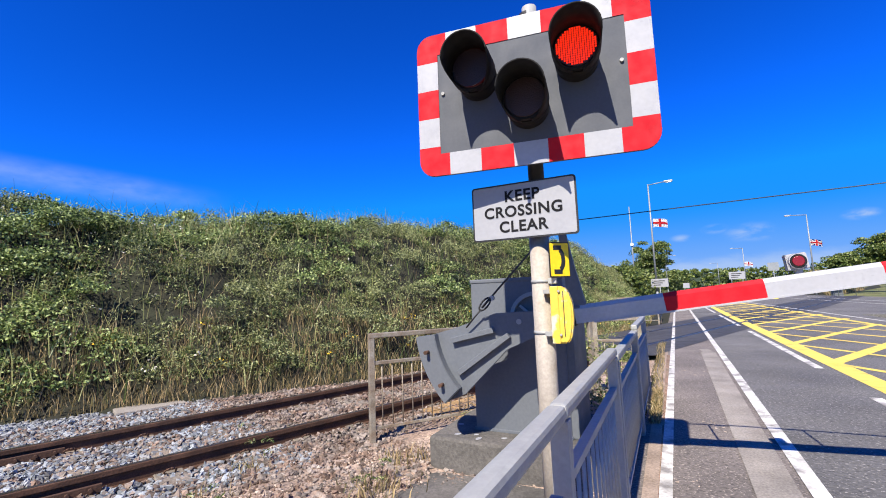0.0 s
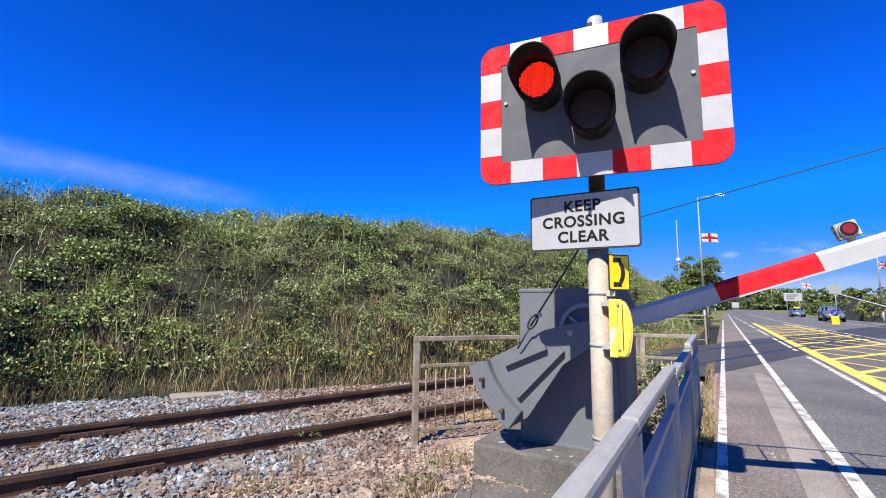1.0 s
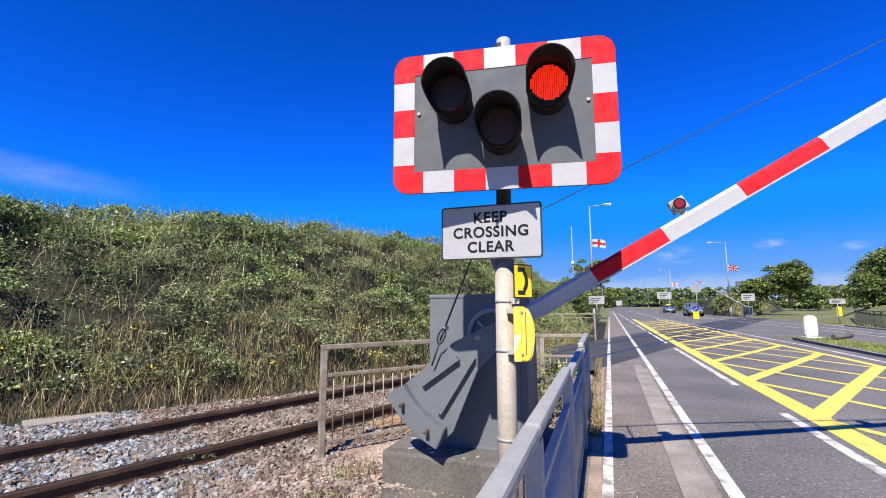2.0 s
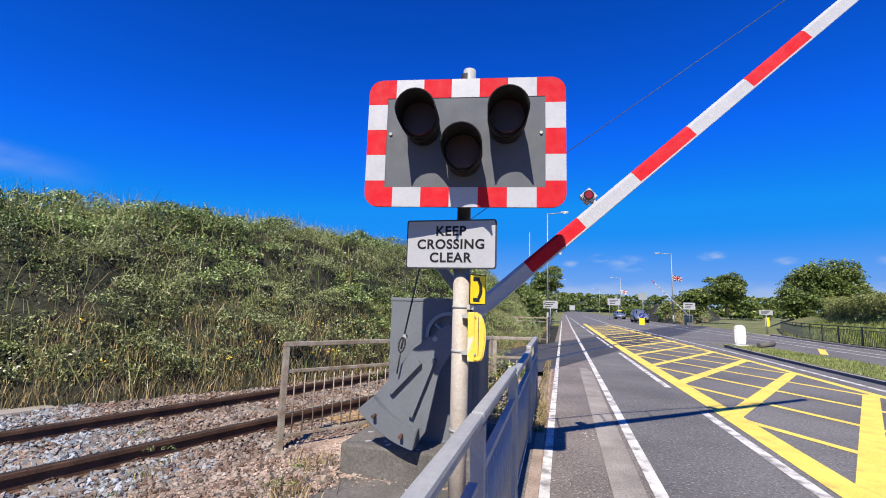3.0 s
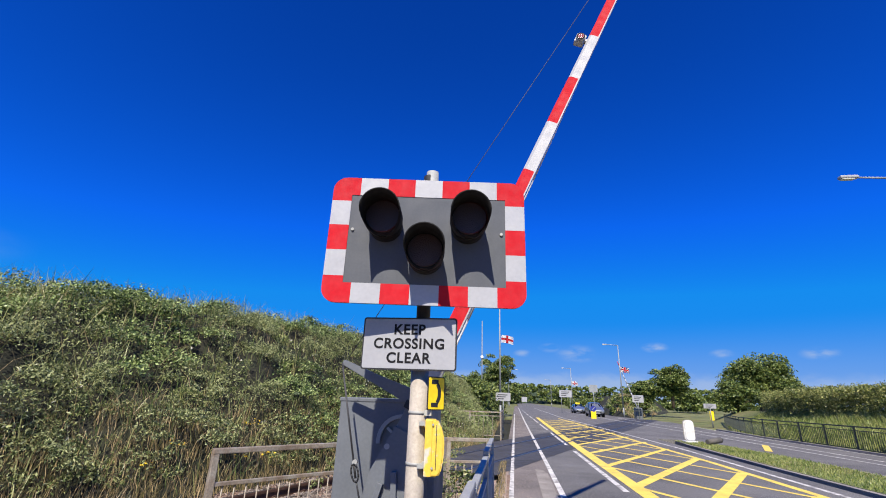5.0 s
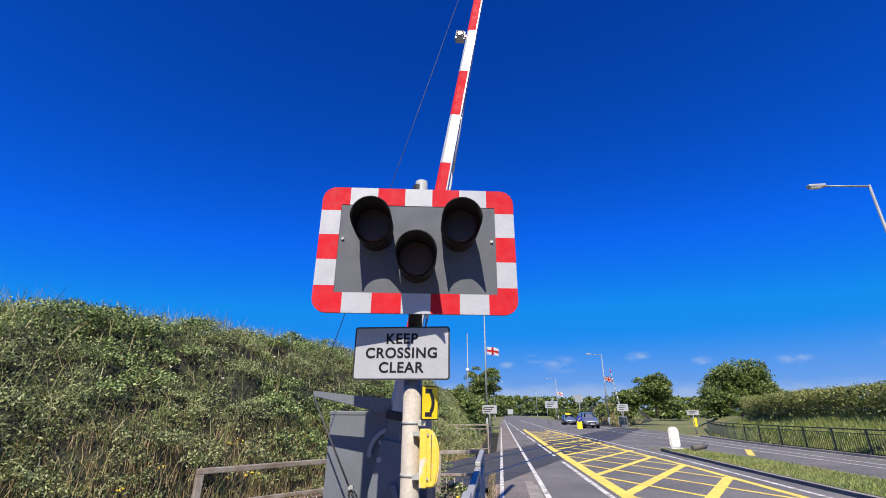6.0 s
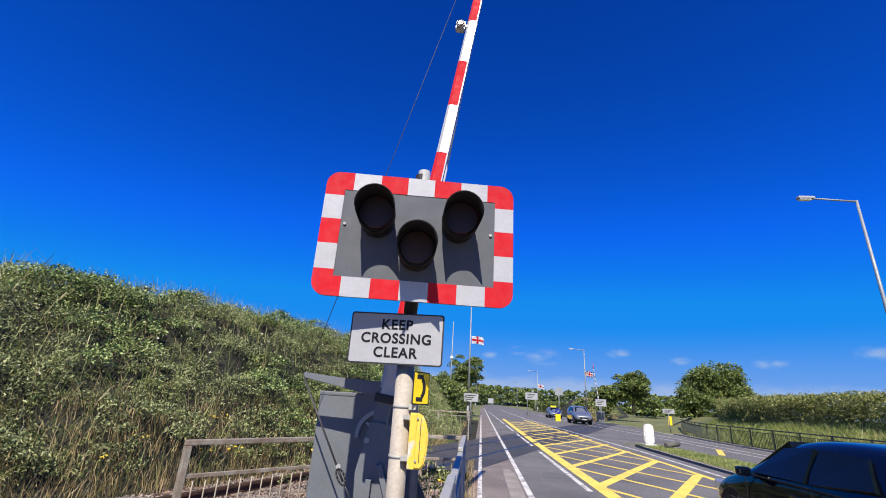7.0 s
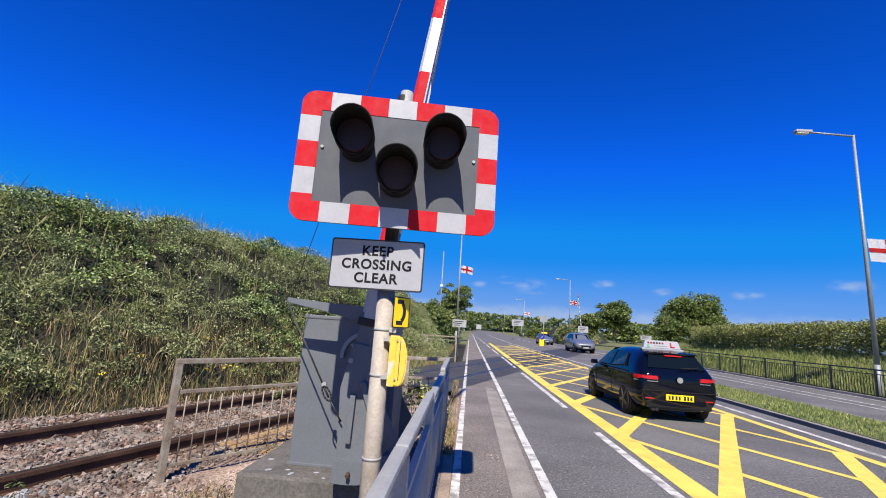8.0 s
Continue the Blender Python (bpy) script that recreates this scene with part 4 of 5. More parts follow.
def on_bank(n, s0, s1, d0, d1, near=True, power=1.0):
    s = RNG.uniform(s0, s1, n)
    d = d0 + (d1 - d0) * RNG.uniform(0, 1, n) ** power
    out = []
    for a, b in zip(s, d):
        if near:
            b = foot_shift(a) + b * (4.2 - foot_shift(a)) / 4.2
        x, y = along(a, FOOT + b)
        if near and x > -1.0 or (not near and x < 16.9):
            continue
        out.append((x, y, bank_z(a, b, near)))
    return np.array(out)


def stuff(ob, label, category):
    return tagged(ob, label, category, "", "stuff")


def drift(C, scale, seed):
    return np.array([noise.noise((x * scale, y * scale, z * scale + seed)) for x, y, z in C])


def heaped(C, tall, scale, seed):
    """Clump centres pushed up and out of the bank in heaps, with hollows between."""
    h = 0.07 + np.clip(drift(C, scale, seed), -0.05, 0.34) * tall
    return C + np.stack([h * 0.6, -h * 0.35, h], 1)


C = heaped(on_bank(8000, -11, 32, 0.25, 5.2), 0.85, 1.15, 21.0)
C = C[(drift(C, 0.55, 9.0) > -0.5) & (drift(C, 1.9, 15.0) > -0.2)]
half = drift(C, 0.45, 31.0) > -0.02
stuff(leaf_mesh("bramble_thicket", clumps(C[half], RNG.uniform(0.14, 0.4, half.sum()), 78), 0.058, BRAMBLE, 0.6, 0.5), "dense green bramble leaves over the bank", "brambles")
stuff(leaf_mesh("nettle_thicket", clumps(C[~half], RNG.uniform(0.14, 0.38, (~half).sum()), 80), 0.054, SAGE, 0.36, 0.25), "fine grey-green nettles and willowherb on the bank", "weeds")
C = heaped(on_bank(3900, -12, 34, 0.15, 5.0, power=1.2), 0.4, 1.3, 41.0)
C = C[drift(C, 0.6, 3.0) > -0.2]
stuff(leaf_mesh("weed_thicket", clumps(C, RNG.uniform(0.14, 0.34, len(C)), 50), 0.055, WEED, 0.3, 0.3), "pale green weeds and stems on the bank", "weeds")
P = np.concatenate([on_bank(17000, -9, 22, -0.1, 1.0, power=1.3), on_bank(2500, -9, 34, 0.9, 5.2)])
stuff(blade_mesh("bank_grass", P, 0.3, DRYGRASS, 0.006, 0.7), "dry tan and green grass at the foot of the bank", "grass")
P = np.concatenate([on_bank(3500, -7, 16, 0.0, 5.0), on_bank(2500, 16, 34, 0.0, 5.0)])
stuff(blade_mesh("bank_green_grass", P + np.array([0.06, -0.04, 0.1]), 0.5, WEED, 0.007, 0.9), "long green grass among the brambles", "grass")
P = np.concatenate([on_bank(2200, -8, 16, 0.3, 5.2, power=1.5), on_bank(1500, 16, 34, 0.4, 5.2)])
stuff(blade_mesh("dry_stalks", P + np.array([0.08, -0.05, 0.16]), 0.5, DRYGRASS, 0.0035, 1.3), "pale dry stalks leaning out of the thicket", "stalks")
P = on_bank(5200, -12, 36, 3.4, 6.0)
P[:, 2] += 0.05
stuff(blade_mesh("skyline_stems", P, 0.5, SAGE, 0.005, 0.4), "tall seeding stems along the top of the bank", "grass")
C = on_bank(420, -8, 32, 3.3, 5.4)
C[:, 2] += RNG.uniform(0.05, 0.42, len(C))
stuff(leaf_mesh("skyline_sprigs", clumps(C, RNG.uniform(0.1, 0.24, len(C)), 44, 1.3), 0.06, SAGE, 0.6, 0.4), "leafy sprigs standing out of the bank top", "brambles")
C = on_bank(130, -8, 20, 0.2, 3.8)
C[:, 2] += 0.3
stuff(leaf_mesh("pale_blossom", clumps(C, np.full(len(C), 0.13), 5), 0.045, PALEFLOWER, 0.9, 0.8), "small pale bramble flowers", "flowers")
C = on_bank(26, -6, 18, 0.1, 0.7)
C[:, 2] += 0.3
stuff(leaf_mesh("yellow_blossom", clumps(C, np.full(len(C), 0.18), 14), 0.035, FLOWER, 0.9, 0.8), "small yellow ragwort flowers at the foot of the bank", "flowers")

# far bank cover
C = on_bank(900, 58, 130, 0.4, 6, False)
stuff(leaf_mesh("far_bank_bushes", clumps(C, RNG.uniform(0.4, 0.9, len(C)), 26), 0.26, WEED, 0.5, 0.5), "grass and scrub on the bank beyond the road", "scrub")
P = on_bank(7000, 56, 110, -0.2, 4, False)
stuff(blade_mesh("far_bank_grass", P, 0.5, DRYGRASS, 0.03, 0.5), "dry grass on the bank beyond the road", "grass")


def flat_points(n, x0, x1, y0, y1, z):
    return np.stack([RNG.uniform(x0, x1, n), RNG.uniform(y0, y1, n), np.full(n, z)], 1)


# weeds by the footway, the plinth and the track
stuff(blade_mesh("verge_grass", np.concatenate([flat_points(600, -0.1, 0.06, 7.2, 13, 0), flat_points(800, -0.05, 0.06, 5.6, 7.2, 0)]), 0.09, DRYGRASS, 0.004, 0.9), "dry grass along the footway edge", "grass")
P = np.concatenate([np.stack([RNG.normal(x, r, n), RNG.normal(y, r, n), np.full(n, z)], 1) for x, y, z, r, n in ((-1.9, 3.3, -0.06, 0.14, 420), (-2.0, 3.9, -0.05, 0.12, 260), (-2.9, 2.6, -0.1, 0.2, 500), (-3.3, 3.3, -0.12, 0.1, 160), (-1.75, 5.0, -0.03, 0.12, 420), (-1.5, 5.4, -0.03, 0.15, 420), (-2.5, 2.2, -0.1, 0.3, 400))])
stuff(blade_mesh("gravel_weeds", P[::3], 0.09, DRYGRASS, 0.005, 0.9), "tufts of dry weeds growing in the gravel", "weeds")
C = np.concatenate([np.stack([RNG.normal(x, 0.1, 9), RNG.normal(y, 0.1, 9), RNG.uniform(z0, z1, 9)], 1) for x, y, z0, z1 in ((-1.9, 3.3, 0, 0.12), (-3.25, 3.35, 0.0, 0.35), (-1.7, 5.0, 0, 0.15), (-2.9, 2.5, -0.05, 0.05))])
stuff(leaf_mesh("gravel_weed_leaves", clumps(C[::2], np.full(len(C[::2]), 0.06), 20), 0.03, WEED, 0.4, 0.4), "small green weeds growing in the gravel", "weeds")
C = np.concatenate([np.stack([RNG.uniform(-0.9, -0.25, 60), RNG.uniform(5.4, 6.7, 60), RNG.uniform(0.05, 0.75, 60)], 1), np.stack([RNG.uniform(-3.5, -0.9, 120), RNG.uniform(8.0, 12.5, 120), RNG.uniform(0, 0.5, 120)], 1)])
stuff(leaf_mesh("enclosure_weeds", clumps(C, np.full(len(C), 0.12), 30), 0.05, WEED, 0.4, 0.4), "weeds behind the barrier machine", "weeds")
stuff(leaf_mesh("enclosure_flowers", C[RNG.random(len(C)) < 0.6] + RNG.normal(0, 0.1, (1, 3)), 0.045, FLOWER, 0.9, 0.8), "yellow ragwort flowers behind the machine", "flowers")
P = np.concatenate([np.stack([RNG.uniform(-8, -0.6, 9000), RNG.uniform(20.5, 60, 9000), np.full(9000, -0.19)], 1)])
stuff(blade_mesh("roadside_grass", P, 0.35, DRYGRASS, 0.012, 0.6), "rough grass beside the footway beyond the crossing", "grass")
P = flat_points(12000, 7.55, 9.55, 6, 23.6, 0.055)
P = P[P[:, 0] < 9.55 - np.maximum(0, P[:, 1] - 18) * 0.15]
P[:, 0] += 0.0135 * np.maximum(0, P[:, 1] - 4)
stuff(blade_mesh("island_lawn", P, 0.07, LAWN, 0.008, 0.8), "short grass on the island", "grass")
P = np.stack([RNG.uniform(15.2, 19.2, 26000), RNG.uniform(6, 46, 26000), np.zeros(26000)], 1)
P[:, 0] += np.maximum(0, P[:, 1] - 30) * 0.25
P[:, 2] = np.minimum(1.6, np.maximum(0, P[:, 0] - np.maximum(0, P[:, 1] - 30) * 0.25 - 15.2) * 0.42) - 0.15
P[:, 0] += 0.0135 * np.maximum(0, P[:, 1] - 4)
stuff(blade_mesh("slope_grass", P, 0.27, LAWN, 0.014, 0.7), "long grass on the slope behind the railing", "grass")


def slope_z(x, y):
    return min(1.6, max(0.0, (x - max(0, y - 30) * 0.25 - 0.0135 * max(0, y - 4) - 15.2) * 0.42)) - 0.16


tagged(grid("slope", 14.7, 40, 40, -20, 60, 40, slope_z, FIELD), "grassy slope up to the hedge", "slope", "", "structure")


# ---- hedges, trees, far woods ----
def hedge(name, line, top, depth, per_m, size, label, z0=0.6, rad=1.0):
    pts = []
    line = [(road_x(x, y), y) for x, y in line]
    for (ax, ay), (bx, by) in zip(line, line[1:]):
        L = math.hypot(bx - ax, by - ay)
        n = int(L * per_m)
        k = RNG.uniform(0, 1, n)
        w = RNG.uniform(-depth / 2, depth / 2, n)
        z = z0 + (top - z0) * RNG.uniform(0, 1, n) ** 0.7
        z += 0.35 * np.array([noise.noise((ax * 0.3 + q * L * 0.35, by * 0.1, 2)) for q in k]) * (z - z0) / (top - z0)
        pts.append(np.stack([ax + (bx - ax) * k + w * (by - ay) / L, ay + (by - ay) * k - w * (bx - ax) / L, z], 1))
    C = np.concatenate(pts)
    return stuff(leaf_mesh(name, clumps(C, RNG.uniform(0.25, 0.6, len(C)) * rad, 34 if size < 0.2 else 24), size, HEDGELEAF if size < 0.2 else TREELEAF, 0.55, 0.45), label, "hedge")


hedge("hedge_right", [(19.6, 2), (19.6, 30), (21.5, 40), (26.5, 52)], 2.95, 1.8, 95, 0.105, "tall dense hedge above the grassy slope", 1.35)
hedge("hedge_left", [(-2.8, 30), (-2.6, 44), (-2.2, 54)], 2.7, 2.4, 60, 0.21, "dark bushes beside the footway beyond the crossing", 0.0)
hedge("hedge_median", [(17, 95), (20, 120), (19, 170)], 2.6, 3, 9, 0.4, "clipped hedge along the far verge", -0.2)
hedge("hedge_corner", [(15.5, 76), (18, 78), (22, 84)], 2.6, 3.0, 14, 0.35, "bushes beside the far barrier", -0.2)


def tree(x, y, z, h, rx, trunk_r, leaf, n, label, low=0.25):
    t = thing("tree", pose(road_x(x, y), y, z), label, "tree", "")
    bm = bmesh.new()
    add_rod(bm, (0, 0, -0.3), (0.1, 0, h * 0.45), trunk_r, trunk_r * 0.7, 10)
    for k in range(9):
        a, b = RNG.uniform(0, 6.28), RNG.uniform(0.3, 0.45) * h
        r = rx * RNG.uniform(0.4, 0.75)
        add_rod(bm, (0.08, 0, b), (r * math.cos(a), r * math.sin(a), b + h * RNG.uniform(0.12, 0.38)), trunk_r * 0.4, trunk_r * 0.1, 6)
    part("trunk", bm, BARK, t)
    k = 75
    d = unit(RNG.normal(size=(k, 3)))
    rr = RNG.uniform(0.25, 0.8, k)[:, None]
    C = d * rr * np.array([rx, rx, h * (1 - low) / 2]) + np.array([0, 0, h * (low + (1 - low) / 2)])
    P = clumps(C, RNG.uniform(0.24, 0.4, k) * rx, 2 * n // k, 0.9)
    leaf_mesh("crown", P, leaf, TREELEAF, 0.6, 0.5, parent=t)
    return t


tree(30.2, 62, 0.4, 8.2, 4.7, 0.35, 0.27, 12000, "large round dark green tree behind the hedge", 0.1)
tree(34.0, 66, 0.4, 6.4, 3.6, 0.3, 0.3, 6000, "bushy dark green tree behind the hedge", 0.05)
tree(25.6, 58, 0.3, 4.6, 2.9, 0.2, 0.25, 4500, "low scrubby tree beside the railway", 0.05)
tree(27.2, 85, 1.6, 7.4, 3.9, 0.3, 0.34, 8000, "rounded dark tree on the railway bank", 0.1)
tree(22.4, 84, 1.2, 4.8, 2.9, 0.25, 0.34, 5000, "small dark tree on the railway bank", 0.05)
tree(-1.9, 56, -0.2, 7.9, 2.4, 0.18, 0.22, 5200, "slender young tree beside the road", 0.3)
tree(-4.3, 52, -0.2, 5.4, 1.6, 0.1, 0.16, 1500, "thin young tree with sparse leaves", 0.35)
hedge("far_woods", [(-60, 330), (0, 420), (60, 460), (170, 430), (300, 380)], 16.0, 26, 3.2, 2.2, "dark line of far woods", 0, 6.0)
hedge("far_trees_road", [(-14, 150), (-9, 230), (2, 330)], 9.0, 8, 5.0, 1.2, "dark trees along the far road", 0, 3.0)
hedge("far_field_hedge", [(30, 200), (90, 260), (160, 240)], 3.0, 4, 4.0, 1.0, "far field hedge", 0, 2.5)
hedge("far_track_trees", [(52, 150), (62, 175), (75, 190)], 5.5, 8, 8.0, 0.9, "far trees beside the railway", 0, 2.5)


def ridge_z(x, y):
    """A low wooded hill that falls away to the right of the road's end."""
    crest = 17.0 - 12.5 * ease(20.0, 190.0, x) + 2.2 * noise.noise((x * 0.045, 1.0, 0)) + 1.4 * noise.noise((x * 0.16, y * 0.05, 3))
    return -0.3 + crest * math.sin(math.pi * min(1.0, max(0.0, (y - 455) / 130.0)))


tagged(grid("far_hill", -420, 420, 260, 455, 585, 14, ridge_z, FARWOOD), "dark wooded hill beyond the end of the road", "hill", "", "structure")


# ---- ballast ----
def stones(n, s0, s1, o0, o1, size, mat, name, label, z):
    """Angular stones strewn over a strip of the trackside."""
    s, o = RNG.uniform(s0, s1, n), RNG.uniform(o0, o1, n)
    keep = (np.abs(np.abs(o) - 0.75) > 0.085)
    s, o = s[keep], o[keep]
    n = len(s)
    P = MID[None] + s[:, None] * TU + o[:, None] * TN
    zz = z + 0.02 * np.array([noise.noise((a * 2, b * 2, 4)) for a, b in P]) + RNG.uniform(-0.012, 0.03, n)
    zz = np.array([shoulder(a, b) for a, b in P]) + RNG.uniform(0.0, 0.012, n) if z > -0.1 else zz - np.maximum(0, np.abs(o) - 1.5) * 0.03
    base = np.array([(1, 0, 0), (0, 1, 0), (-1, 0, 0), (0, -1, 0), (0, 0, 1), (0, 0, -1)], float)
    V = base[None] * RNG.uniform(0.55, 1.25, (n, 6, 1)) + RNG.normal(0, 0.16, (n, 6, 3))
    q = unit(RNG.normal(size=(n, 4)))
    w, x, y, zq = q.T
    R = np.stack([1 - 2 * (y * y + zq * zq), 2 * (x * y - w * zq), 2 * (x * zq + w * y), 2 * (x * y + w * zq), 1 - 2 * (x * x + zq * zq), 2 * (y * zq - w * x), 2 * (x * zq - w * y), 2 * (y * zq + w * x), 1 - 2 * (x * x + y * y)], 1).reshape(n, 3, 3)
    V = np.einsum("nij,nkj->nki", R, V) * (size * RNG.uniform(0.5, 1.3, n))[:, None, None]
    V[:, :, 2] *= 0.8
    V += np.concatenate([P, zz[:, None]], 1)[:, None, :]
    f = np.array([(0, 1, 4), (1, 2, 4), (2, 3, 4), (3, 0, 4), (1, 0, 5), (2, 1, 5), (3, 2, 5), (0, 3, 5)])
    F = (np.arange(n)[:, None, None] * 6 + f[None]).reshape(-1, 3)
    return stuff(raw(name, V.reshape(-1, 3), F, mat), label, "ballast")


stones(30000, -7, 0.0, -1.6, 3.4, 0.032, FRESHSTONE, "clean_ballast", "clean pale grey stone ballast around the rails", -0.122)
stones(9000, -4, 1.2, -2.1, 2.4, 0.032, STONE, "mixed_ballast", "rust-stained stones among the clean ballast", -0.118)
stones(30000, -0.4, 7.4, -2.0, 2.6, 0.031, STONE, "ballast", "brown stained stone ballast around the rails", -0.122)
stones(9000, 7.4, 12, 1.0, 2.3, 0.034, STONE, "ballast_far", "stone ballast beside the rails", -0.12)
stones(16000, -4, 6.5, -4.4, -1.9, 0.013, GRAVELSTONE, "loose_gravel", "small loose gravel beside the track", -0.045)
stones(6000, -5, 0.8, -3.4, -1.3, 0.028, STONE, "scattered_ballast", "scattered stones beside the track", -0.075)


# ---- street furniture ----
def lamp_column(x, y, h, arm, turn, label, r=0.085):
    c = thing("street_lamp", pose(road_x(x, y), y, 0, 0, 0, turn), label, "street lamp", "street lamps")
    part("base", rod((0, 0, -0.2), (0, 0, 1.2), r * 1.1, r * 1.1, 12), COLUMN, c)
    part("column", rod((0, 0, 1.2), (0, 0, h), r, r * 0.55, 12), COLUMN, c)
    bm = bmesh.new()
    add_rod(bm, (0, 0, h - 0.05), (arm, 0, h + 0.05), r * 0.5, r * 0.4, 8)
    part("bracket", bm, COLUMN, c)
    bm = boxed(arm - 0.05, arm + 0.6, -0.12, 0.12, h, h + 0.13, 0.05)
    part("lantern", bm, SIGNWHITE, c, "pale lantern head")
    part("lens", boxed(arm + 0.1, arm + 0.55, -0.09, 0.09, h - 0.04, h + 0.002, 0.015), LAMPGLASS, c, "clear lantern bowl")
    return c


lamp_column(15.38, 17.5, 10.35, 1.7, 180, "tall grey street lamp beside the oncoming lane")
lamp_column(15.17, 68, 9.87, 1.6, 180, "tall grey street lamp beside the far barrier", 0.1)
lamp_column(-1.05, 39, 9.9, 1.2, 0, "tall grey street lamp beside the footway", 0.085)
lamp_column(15, 125, 10.4, 1.9, 180, "tall grey street lamp far along the road", 0.13)
lamp_column(-1.6, 130, 10, 1.9, 0, "tall grey street lamp far along the road", 0.11)
lamp_column(14.5, 190, 10.2, 1.9, 180, "tall grey street lamp far along the road", 0.14)
mast = thing("camera_mast", pose(-2.25, 41, 0), "slim grey mast with a small white camera", "mast")
part("pole", rod((0, 0, -0.2), (0, 0, 8.6), 0.06, 0.04, 8), COLUMN, mast)
part("camera_head", rod((0, -0.1, 5.3), (0, 0.25, 5.2), 0.14, 0.1, 10), SIGNWHITE, mast, "white camera housing")


def flag(x, y, z, w, h, kind, label, turn=0):
    """A wavy flag on a column: one cloth with coloured bands lying on it."""
    f = thing("flag", pose(road_x(x, y), y, z, 0, 0, turn), label, "flag", "flags")

    def sheet(name, x0, x1, z0, z1, mat, off, skew=0.0):
        bm = bmesh.new()
        n = 12
        cols = []
        for i in range(n + 1):
            u = x0 + (x1 - x0) * i / n
            s = 0.1 * math.sin(u / w * 7.0) * u / w
            d = -0.16 * u * u / w
            sk = skew * (i / n - 0.5)
            cols.append([bm.verts.new((u, s + off, v + d + sk)) for v in (z0, z1)])
        for a, b in zip(cols, cols[1:]):
            q = bm.faces.new((a[0], b[0], b[1], a[1]))
            q.smooth = False
        bmesh.ops.solidify(bm, geom=bm.faces[:], thickness=0.003)
        return part(name, bm, mat, f)

    sheet("cloth", 0.06, w, -h / 2, h / 2, FLAGBLUE if kind == "union" else FLAGWHITE, 0)
    for side in (-0.007, 0.007):
        if kind == "union":
            for sk in (h * 0.9, -h * 0.9):
                sheet("white_band", 0.06, w, -0.07, 0.07, FLAGWHITE, side * 1.2, sk)
            sheet("white_band", 0.06, w, -0.16, 0.16, FLAGWHITE, side * 1.5)
            sheet("white_band", w / 2 - 0.13, w / 2 + 0.18, -h / 2, h / 2, FLAGWHITE, side * 1.5)
        sheet("red_band", 0.06, w, -0.085, 0.085, FLAGRED, side * 2)
        sheet("red_band", w / 2 - 0.07, w / 2 + 0.12, -h / 2, h / 2, FLAGRED, side * 2)
    return f


FLAGS = [flag(-0.98, 38.9, 6.7, 1.1, 0.66, "cross", "white flag with a red cross on the street lamp"),
         flag(15.17, 67.92, 6.4, 1.3, 0.75, "union", "red, white and blue flag on the far street lamp"),
         flag(15.39, 17.42, 5.55, 1.5, 0.9, "cross", "white flag with a red cross on the street lamp"),
         flag(15.0, 124.92, 6.6, 1.7, 1.0, "cross", "white flag with a red cross on the far street lamp")]


def post_sign(x, y, w, h, z, label, face, turn=0, posts=1, marks=True):
    s = thing("road_sign", pose(road_x(x, y), y, 0, 0, 0, turn), label, "road sign", "")
    for k in range(posts):
        px = 0 if posts == 1 else (k - 0.5) * w * 0.7
        part("post", rod((px, 0.04, -0.2), (px, 0.04, z + h / 2), 0.04, seg=8), COLUMN, s)
    pl = part("panel", prism(rounded(w, h, 0.04, cz=z), 0.015), face, s)
    if marks:
        for k in range(3):
            part("text_bar", boxed(-w * 0.35, w * (0.3 - 0.12 * k), -0.006, -0.001, z + h * (0.24 - 0.24 * k) - h * 0.05, z + h * (0.24 - 0.24 * k) + h * 0.05), BLACKPAINT, pl)
    return s


post_sign(-0.75, 36.5, 1.15, 0.62, 1.85, "white direction sign on a post by the footway", SIGNWHITE)
post_sign(8.4, 78, 2.0, 1.1, 3.0, "white information sign on two posts on the verge", SIGNWHITE, 0, 2)
post_sign(18.2, 46.5, 1.1, 0.42, 1.75, "white plate on a post beside the railway", SIGNWHITE)
post_sign(9.4, 56.5, 0.95, 0.85, 3.3, "grey back of a road sign on the verge", COLUMN, 0, 1, False)
post_sign(16.1, 63.5, 1.4, 0.9, 2.4, "white crossing notice beside the far barrier", SIGNWHITE, 0, 1)
post_sign(3.2, 160, 1.8, 1.6, 2.2, "pale road sign far along the road", SIGNWHITE, 0, 2, False)
post_sign(18.3, 46.6, 0.35, 0.8, 0.9, "yellow plate on a post beside the railway", SIGNYELLOW, 0, 1, False)

kl = thing("keep_left_bollard", pose(9.6, 54.5, -0.1), "yellow traffic bollard with a round blue sign", "traffic bollard")
part("shell", prism(rounded(0.55, 0.95, 0.08, cz=0.48), 0.3, 0.03), SIGNYELLOW, kl)
part("sign_disc", rod((0, -0.005, 1.15), (0, 0.03, 1.15), 0.32, seg=24), FLAGBLUE, kl, "blue round sign")
part("arrow", boxed(-0.03, 0.03, -0.012, -0.006, 0.95, 1.35, m=Matrix.Translation((0, 0, 1.15)) @ Matrix.Rotation(radians(45), 4, "Y") @ Matrix.Translation((0, 0, -1.15))), SIGNWHITE, kl)
wb = thing("island_bollard", pose(8.3, 22.9, 0.06, 0, 0, 4) @ Matrix.Scale(0.74, 4), "white rounded traffic bollard on the grass island", "traffic bollard")
part("shell", prism(rounded(0.62, 1.2, 0.22, cz=0.68), 0.26, 0.06), BOLLARDWHITE, wb)
part("frame", prism(rounded(0.68, 1.26, 0.24, cz=0.68), 0.07, 0.02, Matrix.Translation((0, 0.1, 0))), PALECONC, wb)
